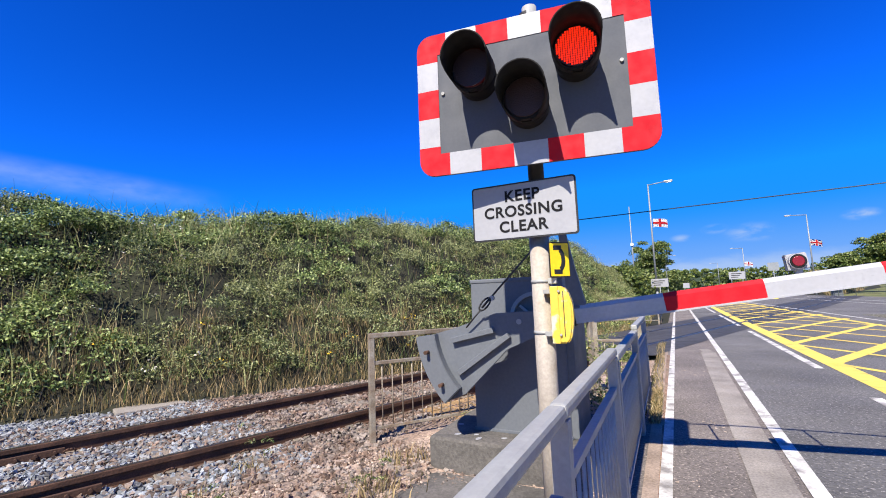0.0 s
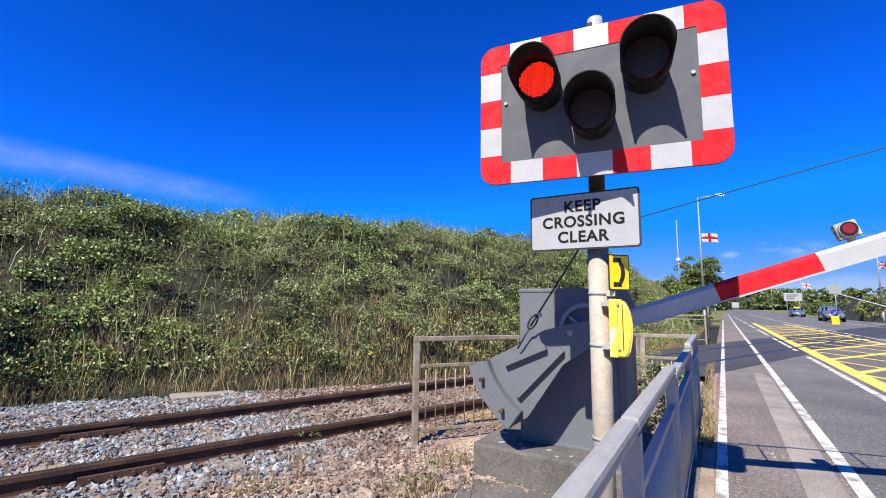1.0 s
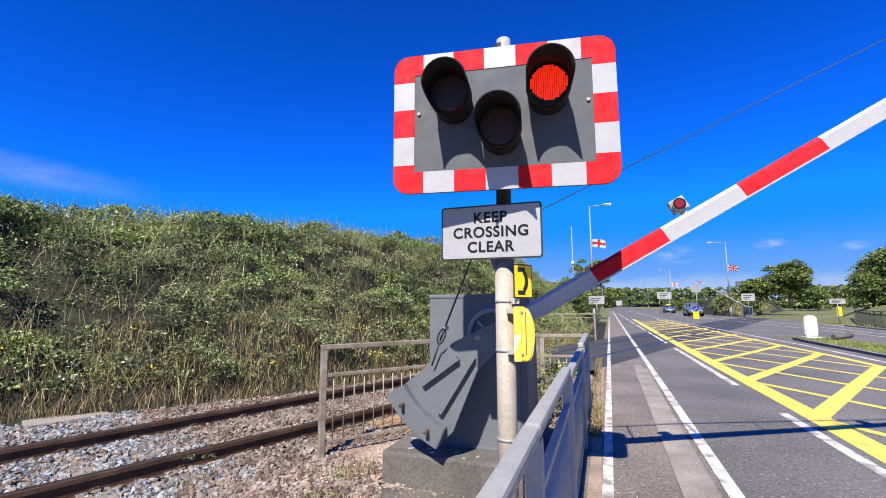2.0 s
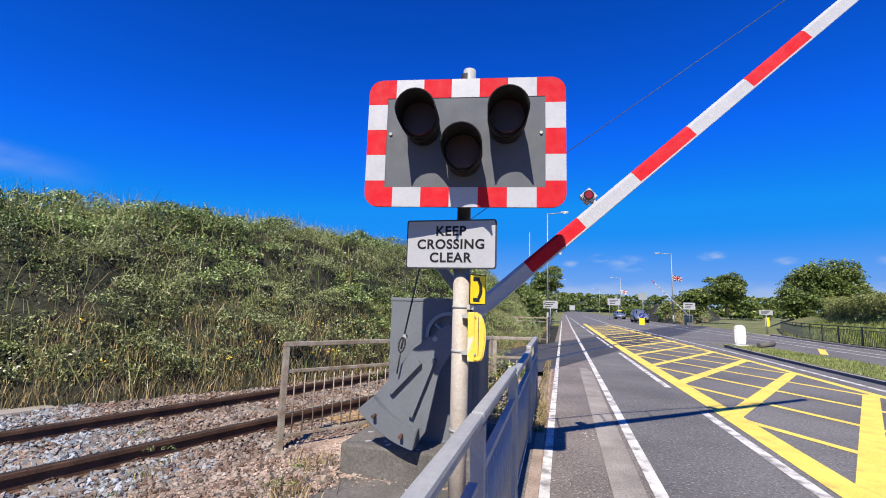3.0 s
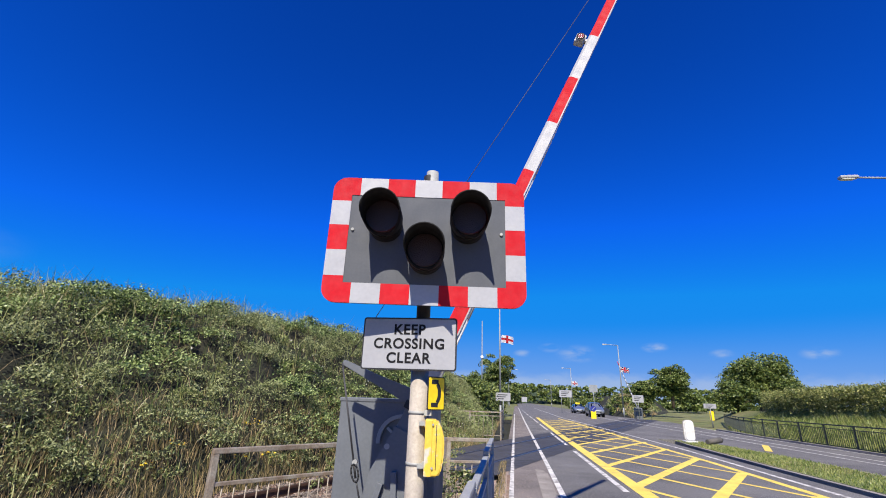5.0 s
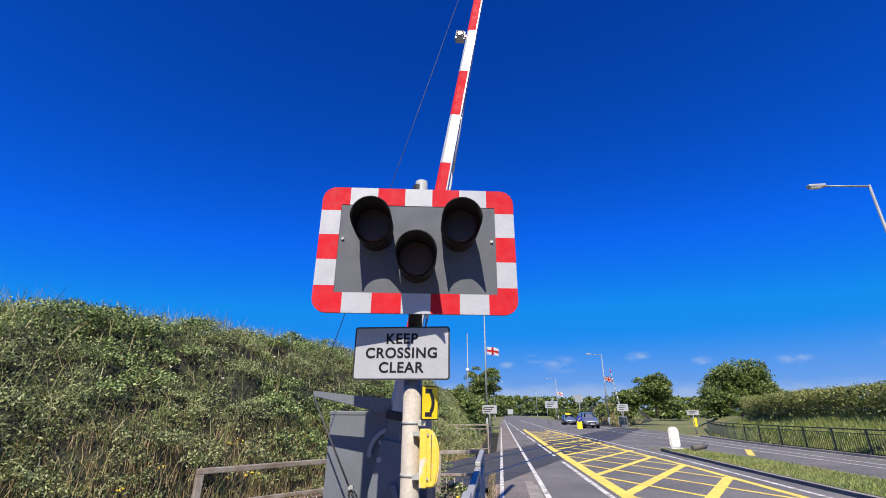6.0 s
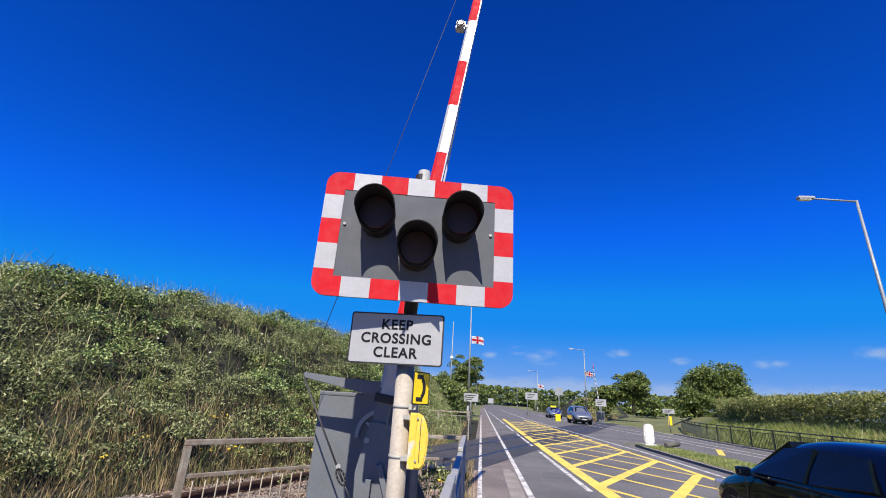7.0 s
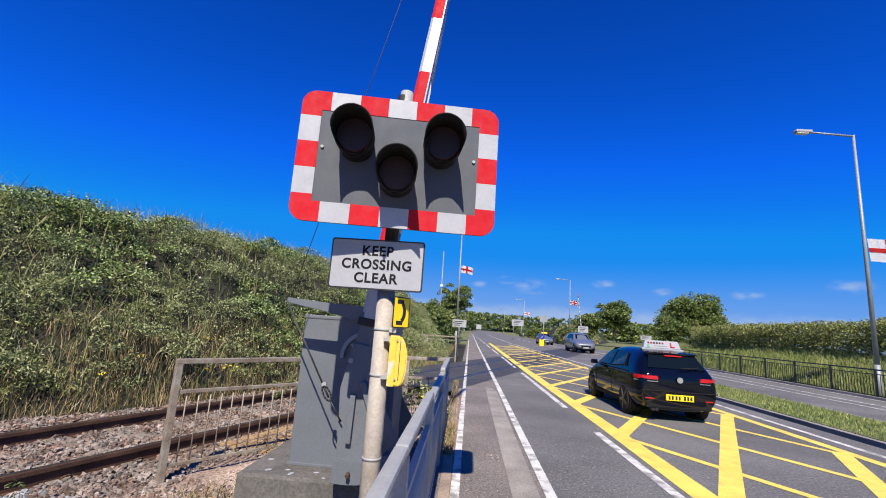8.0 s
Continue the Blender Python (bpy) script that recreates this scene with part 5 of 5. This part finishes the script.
part("foot", boxed(-0.36, 0.36, -0.12, 0.4, 0.0, 0.1, 0.03), BOLLARDWHITE, wb)
fb = thing("fallen_bollard", pose(9.0, 22.3, 0.06, 0, 0, 30) @ Matrix.Scale(0.8, 4), "grey fallen bollard lying on the grass island", "traffic bollard")
part("body", rod((-0.45, 0, 0.14), (0.55, 0, 0.24), 0.13, 0.16, 12), CONCRETE, fb)
part("broken_end", rod((0.55, 0, 0.24), (0.68, 0.02, 0.26), 0.15, 0.1, 9), BLACKPAINT, fb)
part("stub", boxed(-0.2, 0.1, -0.2, 0.2, 0.0, 0.06, 0.015), CONCRETE, fb)

slabs = thing("trackside_slab", track_m(-0.75, 2.62, -0.145), "old flat concrete slab beside the track", "slab")
part("slab", boxed(-0.45, 0.45, -0.24, 0.24, -0.06, 0.05, 0.015), CHANNEL, slabs)
deck = thing("crossing_deck", pose(0, 0, 0), "worn orange timber deck boards beside the rails", "deck")
for i in range(6):
    me = finish("plank", boxed(-1.1, 1.1, -0.09, 0.09, -0.25, -0.085 - 0.006 * (i % 2), 0.006), PLANKS) if i < 2 else me
    o = new("plank", me)
    o.parent, o.matrix_basis = deck, track_m(2.9, -1.0 - 0.19 * i)
for s, o_, turn in ((-1.9, -0.8, 0), (-2.1, 0.72, 0)):
    cable = thing("rail_joint", track_m(s, o_ - 0.06), "rusty fishplate bolted to the rail joint", "rail joint", "rail joints")
    part("plate", boxed(-0.3, 0.3, -0.02, 0.012, -0.095, -0.03, 0.004), RUST, cable)
    for k in range(4):
        part("bolt", rod((-0.22 + 0.147 * k, -0.045, -0.06), (-0.22 + 0.147 * k, -0.018, -0.06), 0.016, seg=6), RUST, cable)
clip = bmesh.new()
for k in range(8):
    a0, a1 = radians(40 * k - 30), radians(40 * k + 10)
    add_rod(clip, (0.05 * math.cos(a0), -0.02 * math.sin(a0), 0.03 * math.sin(a0)), (0.05 * math.cos(a1), -0.02 * math.sin(a1), 0.03 * math.sin(a1)), 0.009, seg=6)
clip_me = finish("clip", clip, RUST)
clips = thing("rail_clips", pose(0, 0, 0), "rusty spring clips holding the rails", "rail clips")
for k in range(-9, 11):
    for off in (-0.85, -0.65, 0.65, 0.85):
        o = new("clip", clip_me)
        o.parent, o.matrix_basis = clips, track_m(0.19 + 0.65 * k, off, -0.08)


# ---- railings across the road and beyond ----
BARS = {}


def park_railing(p, q, label, mat, h=1.05, step=0.13):
    p, q = (Vector((road_x(x, y), y)) for x, y in (p, q))
    L = (q - p).length
    g = thing("railing", pose(p.x, p.y, 0, 0, 0, math.degrees(math.atan2(q.y - p.y, q.x - p.x))), label, "railing", "roadside railings")
    part("top_rail", boxed(-0.02, L + 0.02, -0.025, 0.025, h - 0.05, h), mat, g)
    part("bottom_rail", boxed(0, L, -0.015, 0.015, 0.1, 0.13), mat, g)
    part("second_rail", boxed(0, L, -0.015, 0.015, h - 0.2, h - 0.17), mat, g)
    part("post", boxed(-0.03, 0.03, -0.03, 0.03, -0.3, h - 0.052), mat, g)
    me = BARS.setdefault((h, mat.name), None) or finish("bar", boxed(-0.008, 0.008, -0.008, 0.008, 0.13, h - 0.2), mat)
    BARS[(h, mat.name)] = me
    for i in range(1, int(L / step)):
        o = new("bar", me)
        o.parent, o.matrix_basis = g, Matrix.Translation((i * step, 0, 0))
    return g


line = [(14.85, y) for y in range(7, 30, 2)] + [(15.05, 31), (15.35, 33), (15.8, 35), (16.35, 37), (17.0, 39), (17.7, 41), (18.4, 43), (19.1, 45), (19.8, 47), (20.5, 49), (21.2, 51), (21.9, 53)]
for a, b in zip(line, line[1:]):
    park_railing(a, b, "dark green railing with upright bars along the footway", RAILGREEN)
for a, b in (((-3.1, 20.4), (-1.8, 20.6)), ((-1.8, 20.6), (-0.45, 20.8)), ((-0.45, 20.8), (-0.45, 23.0)), ((-0.45, 23.0), (-0.45, 25.2))):
    park_railing(a, b, "weathered railing beside the footway beyond the crossing", RAILPAINT, 1.1, 0.2)
for a, b in (((15.2, 62.5), (17.2, 62.2)), ((17.2, 62.2), (19.2, 62.0))):
    park_railing(a, b, "dark railing beside the far barrier", RAILGREEN, 1.0, 0.16)


# ---- far barrier ----
def far_barrier():
    b = thing("far_barrier", pose(17.3, 65.5, 0), "raised red and white barrier across the road", "level crossing barrier")
    part("cabinet", boxed(-0.45, 0.45, -0.4, 0.4, -0.2, 1.3, 0.03), GREYPAINT, b)
    boom = part("boom", rod((-0.6, 0, 0), (0.9, 0, 0), 0.09, seg=8), GREYPAINT, b, "boom of the far barrier")
    for i in range(9):
        part("red_band" if i % 2 == 0 else "white_band", rod((0.9 + 0.62 * i, 0, 0), (1.52 + 0.62 * i, 0, 0), 0.085 - 0.004 * i, 0.081 - 0.004 * i, 8), BOARDRED if i in (8,) else BOARDWHITE, boom)
    return boom


FAR_BOOM = far_barrier()


# ---- cars ----
def car(label, paint, L, W, H, style, group=""):
    """A car that faces +y, its middle over its origin. style: hatch or suv."""
    c = thing("car", pose(0, 0, 0), label, "car", group)
    k, hz, wz = L / 4.2, H / 1.48, W / 1.78
    # x from the tail to the nose: floor, then half-section points (y, z)
    st = [(-2.12, 0.36, (0.62, 0.38), (0.7, 0.6), (0.66, 0.84), (0.56, 0.9), 0.92),
          (-2.07, 0.22, (0.76, 0.25), (0.83, 0.6), (0.78, 0.9), (0.66, 0.99), 1.01),
          (-1.95, 0.2, (0.82, 0.2), (0.87, 0.62), (0.82, 0.95), (0.66, 1.1), 1.13),
          (-1.72, 0.2, (0.86, 0.12), (0.89, 0.62), (0.85, 0.97), (0.62, 1.34), 1.385),
          (-1.5, 0.2, (0.885, 0.07), (0.89, 0.62), (0.86, 0.96), (0.6, 1.4), 1.45),
          (-0.9, 0.2, (0.885, 0.07), (0.89, 0.62), (0.87, 0.95), (0.6, 1.43), 1.48),
          (-0.25, 0.2, (0.885, 0.07), (0.89, 0.62), (0.87, 0.94), (0.6, 1.43), 1.48),
          (0.3, 0.2, (0.885, 0.07), (0.89, 0.62), (0.87, 0.93), (0.59, 1.38), 1.43),
          (0.75, 0.2, (0.885, 0.07), (0.89, 0.62), (0.86, 0.92), (0.64, 1.17), 1.22),
          (1.15, 0.2, (0.885, 0.07), (0.89, 0.6), (0.85, 0.88), (0.72, 0.94), 0.98),
          (1.6, 0.22, (0.8, 0.28), (0.87, 0.58), (0.82, 0.8), (0.66, 0.86), 0.9),
          (1.95, 0.26, (0.74, 0.34), (0.8, 0.52), (0.74, 0.68), (0.58, 0.75), 0.78),
          (2.1, 0.36, (0.6, 0.4), (0.64, 0.5), (0.6, 0.6), (0.5, 0.65), 0.66)]
    if style == "suv":
        st = [(x if x > -1.6 else -2.1 + (x + 2.1) * 0.75, f, a, b, (d[0], d[1]), (e[0] + 0.06, e[1] + (0.06 if -1.95 < x < 0.5 else 0)), z + (0.05 if -1.95 < x < 0.5 else 0)) for x, f, a, b, d, e, z in st]
    rings = []
    for x, f, a, b, d, e, z in st:
        rings.append([(0.0, x, f), (a[0], x, a[1]), (b[0], x, b[1]), (d[0], x, d[1]), (e[0], x, e[1]), (e[0] * 0.6, x, z - 0.012), (0.0, x, z)])

    def pt(i, j, side=1):
        y, x, z = rings[i][j]
        return Vector((side * y * wz, x * k, z * hz))

    bm = bmesh.new()
    grid_v = []
    for i in range(len(rings)):
        row = [bm.verts.new(pt(i, j)) for j in range(7)] + [bm.verts.new(pt(i, j, -1)) for j in range(5, 0, -1)]
        grid_v.append(row)
    n = 12
    for r0, r1 in zip(grid_v, grid_v[1:]):
        for j in range(n):
            bm.faces.new((r0[j], r0[(j + 1) % n], r1[(j + 1) % n], r1[j]))
    bm.faces.new(grid_v[0])
    bm.faces.new(grid_v[-1][::-1])
    bmesh.ops.recalc_face_normals(bm, faces=bm.faces[:])
    for f in bm.faces:
        f.smooth = True
    body = part("body", bm, paint, c)
    mod = body.modifiers.new("round", "SUBSURF")
    mod.levels = mod.render_levels = 2

    def pane(name, corners, off=0.006):
        """A glass pane that lies on the body, from four corners."""
        bm = bmesh.new()
        q = [Vector(v) for v in corners]
        nrm = (q[1] - q[0]).cross(q[3] - q[0]).normalized()
        if nrm.dot((q[0] + q[2]) / 2 - Vector((0, 0, 0.75))) < 0:
            nrm = -nrm
        lo = [bm.verts.new(v - nrm * 0.06) for v in q]
        hi = [bm.verts.new(v + nrm * off) for v in q]
        bm.faces.new(hi)
        bm.faces.new(lo[::-1])
        for i in range(4):
            bm.faces.new((lo[i], lo[(i + 1) % 4], hi[(i + 1) % 4], hi[i]))
        bmesh.ops.recalc_face_normals(bm, faces=bm.faces[:])
        return part(name, bm, CARGLASS, c, "dark tinted glass")

    def lerp(i, a, b, f, side):
        return pt(i, a, side) * (1 - f) + pt(i, b, side) * f

    for side in (-1, 1):
        pane("side_window", [lerp(7, 3, 4, 0.1, side) + Vector((0, 0.45 * k, 0)), lerp(6, 3, 4, 0.1, side), lerp(6, 3, 4, 0.86, side), lerp(7, 3, 4, 0.86, side)], 0.012)
        pane("side_window", [lerp(6, 3, 4, 0.1, side) - Vector((0, 0.08, 0)), lerp(5, 3, 4, 0.14, side) - Vector((0, 0.3, -0.04)), lerp(5, 3, 4, 0.8, side) - Vector((0, 0.1, 0)), lerp(6, 3, 4, 0.86, side) - Vector((0, 0.08, 0))], 0.012)
    tail = [(0.62, -1.985, 1.06), (-0.62, -1.985, 1.06), (-0.51, -1.755, 1.345), (0.51, -1.755, 1.345)]
    if style == "suv":
        tail = [(x, y - 0.1, z) for x, y, z in tail]
    pane("rear_window", [(x * wz, y * k, z * hz) for x, y, z in tail], 0.03)
    pane("windscreen", [(x * wz, y * k, z * hz) for x, y, z in ((0.62, 1.08, 0.99), (-0.62, 1.08, 0.99), (-0.5, 0.4, 1.385), (0.5, 0.4, 1.385))], 0.02)
    wheels = []
    for wx in (-1, 1):
        for wy in (-1.29, 1.31):
            r = 0.32 * hz
            arch = rod((wx * 0.6 * wz, wy * k, r + 0.02), (wx * 0.874 * wz, wy * k, r + 0.02), r + 0.035, seg=28)
            part("wheel_arch", arch, BLACK, c)
            bm = rod((-0.11, 0, 0), (0.11, 0, 0), r, seg=32)
            bmesh.ops.bevel(bm, geom=[e for e in bm.edges if len(e.link_faces) == 2 and any(len(f.verts) > 4 for f in e.link_faces)], offset=0.03, segments=2, affect="EDGES")
            w = part("wheel", bm, TYRE, c, "black tyre on a spoked rim", pose(wx * 0.775 * wz, wy * k, r))
            bm = bmesh.new()
            for s in range(5):
                a = radians(72 * s)
                add_box(bm, wx * 0.108 - 0.008, wx * 0.108 + 0.012, -0.03, 0.03, 0.02, r * 0.7, Matrix.Rotation(a, 4, "X"))
            add_rod(bm, (wx * 0.1, 0, 0), (wx * 0.125, 0, 0), 0.055, seg=14)
            part("rim", bm, RIM, w, "dark grey alloy spokes")
            wheels.append(w)
    for side in (-1, 1):
        for name, z0, z1, mat, lab in (("tail_light", 0.83, 0.915, TAILRED, "red tail light"), ("reversing_light", 0.785, 0.822, HEADLAMP, "clear lamp strip")):
            corner = ((0.44, 2.125), (0.62, 2.115), (0.75, 2.07), (0.83, 1.97), (0.875, 1.84), (0.8, 1.84), (0.74, 1.97), (0.6, 2.03), (0.44, 2.04))
            bm = prism([(side * x * wz, y * k) for x, y in corner], (z1 - z0) * hz, 0.012, Matrix.Rotation(radians(90), 4, "X"))
            part(name, bm, mat, c, lab, Matrix.Translation((0, 0, z0 * hz)))
        part("headlight", boxed(-0.17, 0.17, -0.06, 0.08, -0.07, 0.07, 0.03), HEADLAMP, c, "clear headlight", pose(side * 0.6 * wz, 1.93 * k, 0.66 * hz, 0, 0, -side * 28))
        part("mirror", boxed(-0.08, 0.08, -0.05, 0.05, -0.05, 0.055, 0.03), paint, c, "", pose(side * 0.98 * wz, 0.72 * k, 0.98 * hz))
        part("door_handle", boxed(-0.012, 0.02, -0.09, 0.09, -0.014, 0.014, 0.006), paint, c, "", pose(side * 0.885 * wz, -0.12 * k, 0.83 * hz))
        part("sill", boxed(-0.02, 0.015, -0.95, 0.95, -0.04, 0.04, 0.012), BLACK, c, "", pose(side * 0.85 * wz, 0, 0.27 * hz))
        part("reflector", boxed(-0.08, 0.08, -0.02, 0.02, -0.01, 0.01), TAILRED, c, "", pose(side * 0.62 * wz, -2.09 * k, 0.46 * hz, 0, 0, side * 10))
    part("front_grille", boxed(-0.42, 0.42, -0.03, 0.06, -0.08, 0.1, 0.02), BLACK, c, "", pose(0, 2.06 * k, 0.5 * hz))
    plate = part("number_plate", boxed(-0.26, 0.26, -0.012, 0.02, -0.056, 0.056, 0.006), SIGNYELLOW, c, "yellow plate with unreadable dark bars", pose(0, -2.13 * k, 0.5 * hz))
    for i, x in enumerate((-0.2, -0.14, -0.07, -0.01, 0.09, 0.15, 0.21)):
        part("text_bar", boxed(x - 0.018, x + 0.018, -0.016, -0.011, -0.036, 0.036), BLACKPAINT, plate)
    part("front_plate", boxed(-0.26, 0.26, -0.02, 0.012, -0.056, 0.056, 0.006), SIGNWHITE, c, "white plate", pose(0, 2.13 * k, 0.42 * hz))
    part("bumper_valance", boxed(-0.62, 0.62, -0.03, 0.1, -0.07, 0.07, 0.03), BLACK, c, "", pose(0, -2.06 * k, 0.34 * hz))
    part("spoiler", prism([(-0.52, 0), (0.52, 0), (0.47, 0.03), (-0.47, 0.03)], 0.12, 0.01), paint, c, "", pose(0, -1.83 * k, 1.36 * hz, 10, 0, 0))
    part("bumper_crease", boxed(-0.8 * wz, 0.8 * wz, -0.012, 0.03, -0.007, 0.007, 0.004), BLACK, c, "", pose(0, -2.125 * k, 0.62 * hz))
    for x in (-0.5, -0.43):
        part("exhaust_pipe", rod((x, -2.13 * k, 0.24 * hz), (x, -1.9 * k, 0.24 * hz), 0.026, seg=12), RIM, c, "round exhaust end")
    part("brake_light", boxed(-0.17, 0.17, -0.012, 0.02, -0.014, 0.014, 0.005), TAILRED, c, "high red brake light", pose(0, -1.84 * k, 1.335 * hz))
    for side in (-1, 1):
        for y in (0.86, -0.42):
            part("door_seam", boxed(-0.004, 0.004, -0.004, 0.004, -0.3, 0.24), BLACK, c, "", pose(side * 0.886 * wz, y * k, 0.68 * hz))
        part("belt_line", boxed(-0.006, 0.006, -1.1, 1.0, -0.01, 0.01), BLACK, c, "", pose(side * 0.868 * wz, -0.2 * k, 0.945 * hz))
    return c, wheels


GOLF, GOLF_WHEELS = car("glossy black hatchback with a white roof sign, driving away", CARBLACK, 3.82, 1.6, 1.38, "hatch")
roof = part("roof_sign", prism([(-0.46, 0), (0.46, 0), (0.4, 0.2), (-0.4, 0.2)], 0.16, 0.01), SIGNWHITE, GOLF, "white wedge roof sign with printed marks", pose(0, -1.22, 1.372, -14, 0, 0) @ Matrix.Scale(0.85, 4))
part("roof_sign_bar", boxed(-0.43, 0.43, -0.02, 0.16, -0.05, -0.005, 0.01), SIGNWHITE, GOLF, "", pose(0, -1.22, 1.378))
for i, (x, m) in enumerate(((-0.33, BLACKPAINT), (-0.26, TAILRED), (-0.19, BLACKPAINT), (-0.12, BLACKPAINT), (-0.05, BLACKPAINT), (0.02, TAILRED))):
    part("text_bar", boxed(x - 0.022, x + 0.022, -0.006, -0.001, 0.11, 0.155), m, roof)
part("text_bar", boxed(-0.2, 0.12, -0.006, -0.001, 0.055, 0.068), KERB, roof)
part("green_mark", boxed(-0.37, -0.31, -0.006, -0.001, 0.03, 0.085), GREENMARK, roof)
bm = boxed(0.2, 0.232, -0.006, -0.001, 0.03, 0.16)
add_box(bm, 0.2, 0.31, -0.006, -0.001, 0.03, 0.062)
part("learner_mark", bm, TAILRED, roof, "red letter mark")
part("badge", rod((0, -1.95, 0.8), (0, -1.975, 0.8), 0.055, seg=20), HEADLAMP, GOLF, "round chrome badge")
part("wiper", rod((0.03, -1.9, 1.02), (0.4, -1.87, 1.05), 0.012, seg=6), BLACK, GOLF)
SUV, SUV_WHEELS = car("silver grey off-road car driving towards the crossing", CARSILVER, 4.6, 1.85, 1.72, "suv")
HATCH, HATCH_WHEELS = car("silver blue car with a yellow roof sign behind", CARBLUE, 4.3, 1.8, 1.5, "hatch")
part("roof_sign", boxed(-0.4, 0.4, -0.1, 0.1, 0, 0.18, 0.03), SIGNYELLOW, HATCH, "yellow roof sign", pose(0, -0.2, 1.48))


# ---- what moves ----
def motions():
    px, py, pz = PIVOT[0] + 1.0, PIVOT[1] - 4.5, PIVOT[2] - 0.19
    turn = ((0, 7.1), (0.5, 12.9), (1.0, 18.8), (1.5, 24.0), (2.0, 29.8), (2.75, 38.2), (3.5, 46.5), (4.0, 52.6), (4.5, 58.5), (5.2, 68.5), (5.8, 77.5), (6.2, 82.8), (6.5, 83.7), (7.0, 81.9), (7.5, 82.6), (8.0, 82.5))
    walk(BOOM, [(t, pose(px, py, pz, 0, -a, HEAD)) for t, a in turn])

    lift = ((0, 8), (1.0, 20), (2.0, 33), (3.5, 53), (4.5, 65), (5.8, 80), (6.5, 84), (8.0, 84))
    walk(FAR_BOOM, [(t, pose(0, 0, 1.15, 0, a, 180) @ pose(0, 0, 0, 0, -2 * a, 0)) for t, a in lift])

    # cars: the black one overtakes the camera and drives off, two come the other way
    def drive(one, wheels, rows, turn, radius):
        walk(one, [(t, pose(road_x(x, y), y, 0, 0, 0, turn)) for t, x, y in rows])
        y0 = rows[0][2]
        fine = []
        for (t0, _, a), (t1, _, b) in zip(rows, rows[1:]):
            n = max(1, math.ceil(abs(b - a) / (radius * 1.2)))
            fine += [(t0 + (t1 - t0) * i / n, a + (b - a) * i / n) for i in range(n)]
        fine.append((rows[-1][0], rows[-1][2]))
        keyed = []
        for t, y in fine:
            if not keyed or t - keyed[-1][0] > 0.034:
                keyed.append((t, y))
        keyed[-1] = fine[-1]
        for w in wheels:
            at = w.matrix_basis.translation.copy()
            walk(w, [(t, Matrix.Translation(at) @ Matrix.Rotation(-abs(y - y0) / radius, 4, "X")) for t, y in keyed])

    drive(GOLF, GOLF_WHEELS, ((0.0, 4.27, -31.0), (2.0, 4.27, -20.5), (4.0, 4.29, -10.0), (5.5, 4.3, -2.3), (6.8, 4.27, 4.52), (7.0, 4.26, 5.58), (7.2, 4.26, 6.62), (7.5, 4.26, 8.2), (8.0, 4.26, 10.93)), 0, 0.305)
    drive(SUV, SUV_WHEELS, ((0.0, 10.5, 66.5), (3.5, 10.5, 66.4), (4.5, 10.5, 65.2), (5.5, 10.5, 61.0), (6.5, 10.5, 54.5), (7.0, 10.5, 50.6), (8.0, 10.5, 42.5)), 180, 0.37)
    drive(HATCH, HATCH_WHEELS, ((0.0, 10.5, 97.0), (1.5, 10.5, 93.0), (3.5, 10.5, 87.5), (4.5, 10.5, 82.5), (6.5, 10.5, 71.6), (7.0, 10.5, 68.2), (8.0, 10.5, 62.3)), 180, 0.325)
    for k, f in enumerate(FLAGS):
        at, base = f.matrix_basis.translation.copy(), (-4, 6, -10, 3)[k]
        walk(f, [(0.4 * i, Matrix.Translation(at) @ pose(0, 0, 0, 0, 3 * math.sin(1.7 * i + k), base + 9 * math.sin(2.1 * i + 2 * k))) for i in range(21)])

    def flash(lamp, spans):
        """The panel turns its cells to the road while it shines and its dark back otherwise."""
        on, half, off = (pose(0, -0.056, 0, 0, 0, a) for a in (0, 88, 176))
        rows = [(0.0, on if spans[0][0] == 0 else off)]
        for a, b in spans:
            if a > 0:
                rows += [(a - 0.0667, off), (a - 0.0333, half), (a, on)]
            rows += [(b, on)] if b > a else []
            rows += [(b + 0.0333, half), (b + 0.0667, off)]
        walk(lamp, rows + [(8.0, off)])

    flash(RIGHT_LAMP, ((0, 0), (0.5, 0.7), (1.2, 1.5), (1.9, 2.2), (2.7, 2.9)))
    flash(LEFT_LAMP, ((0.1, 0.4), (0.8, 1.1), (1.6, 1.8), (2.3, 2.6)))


motions()
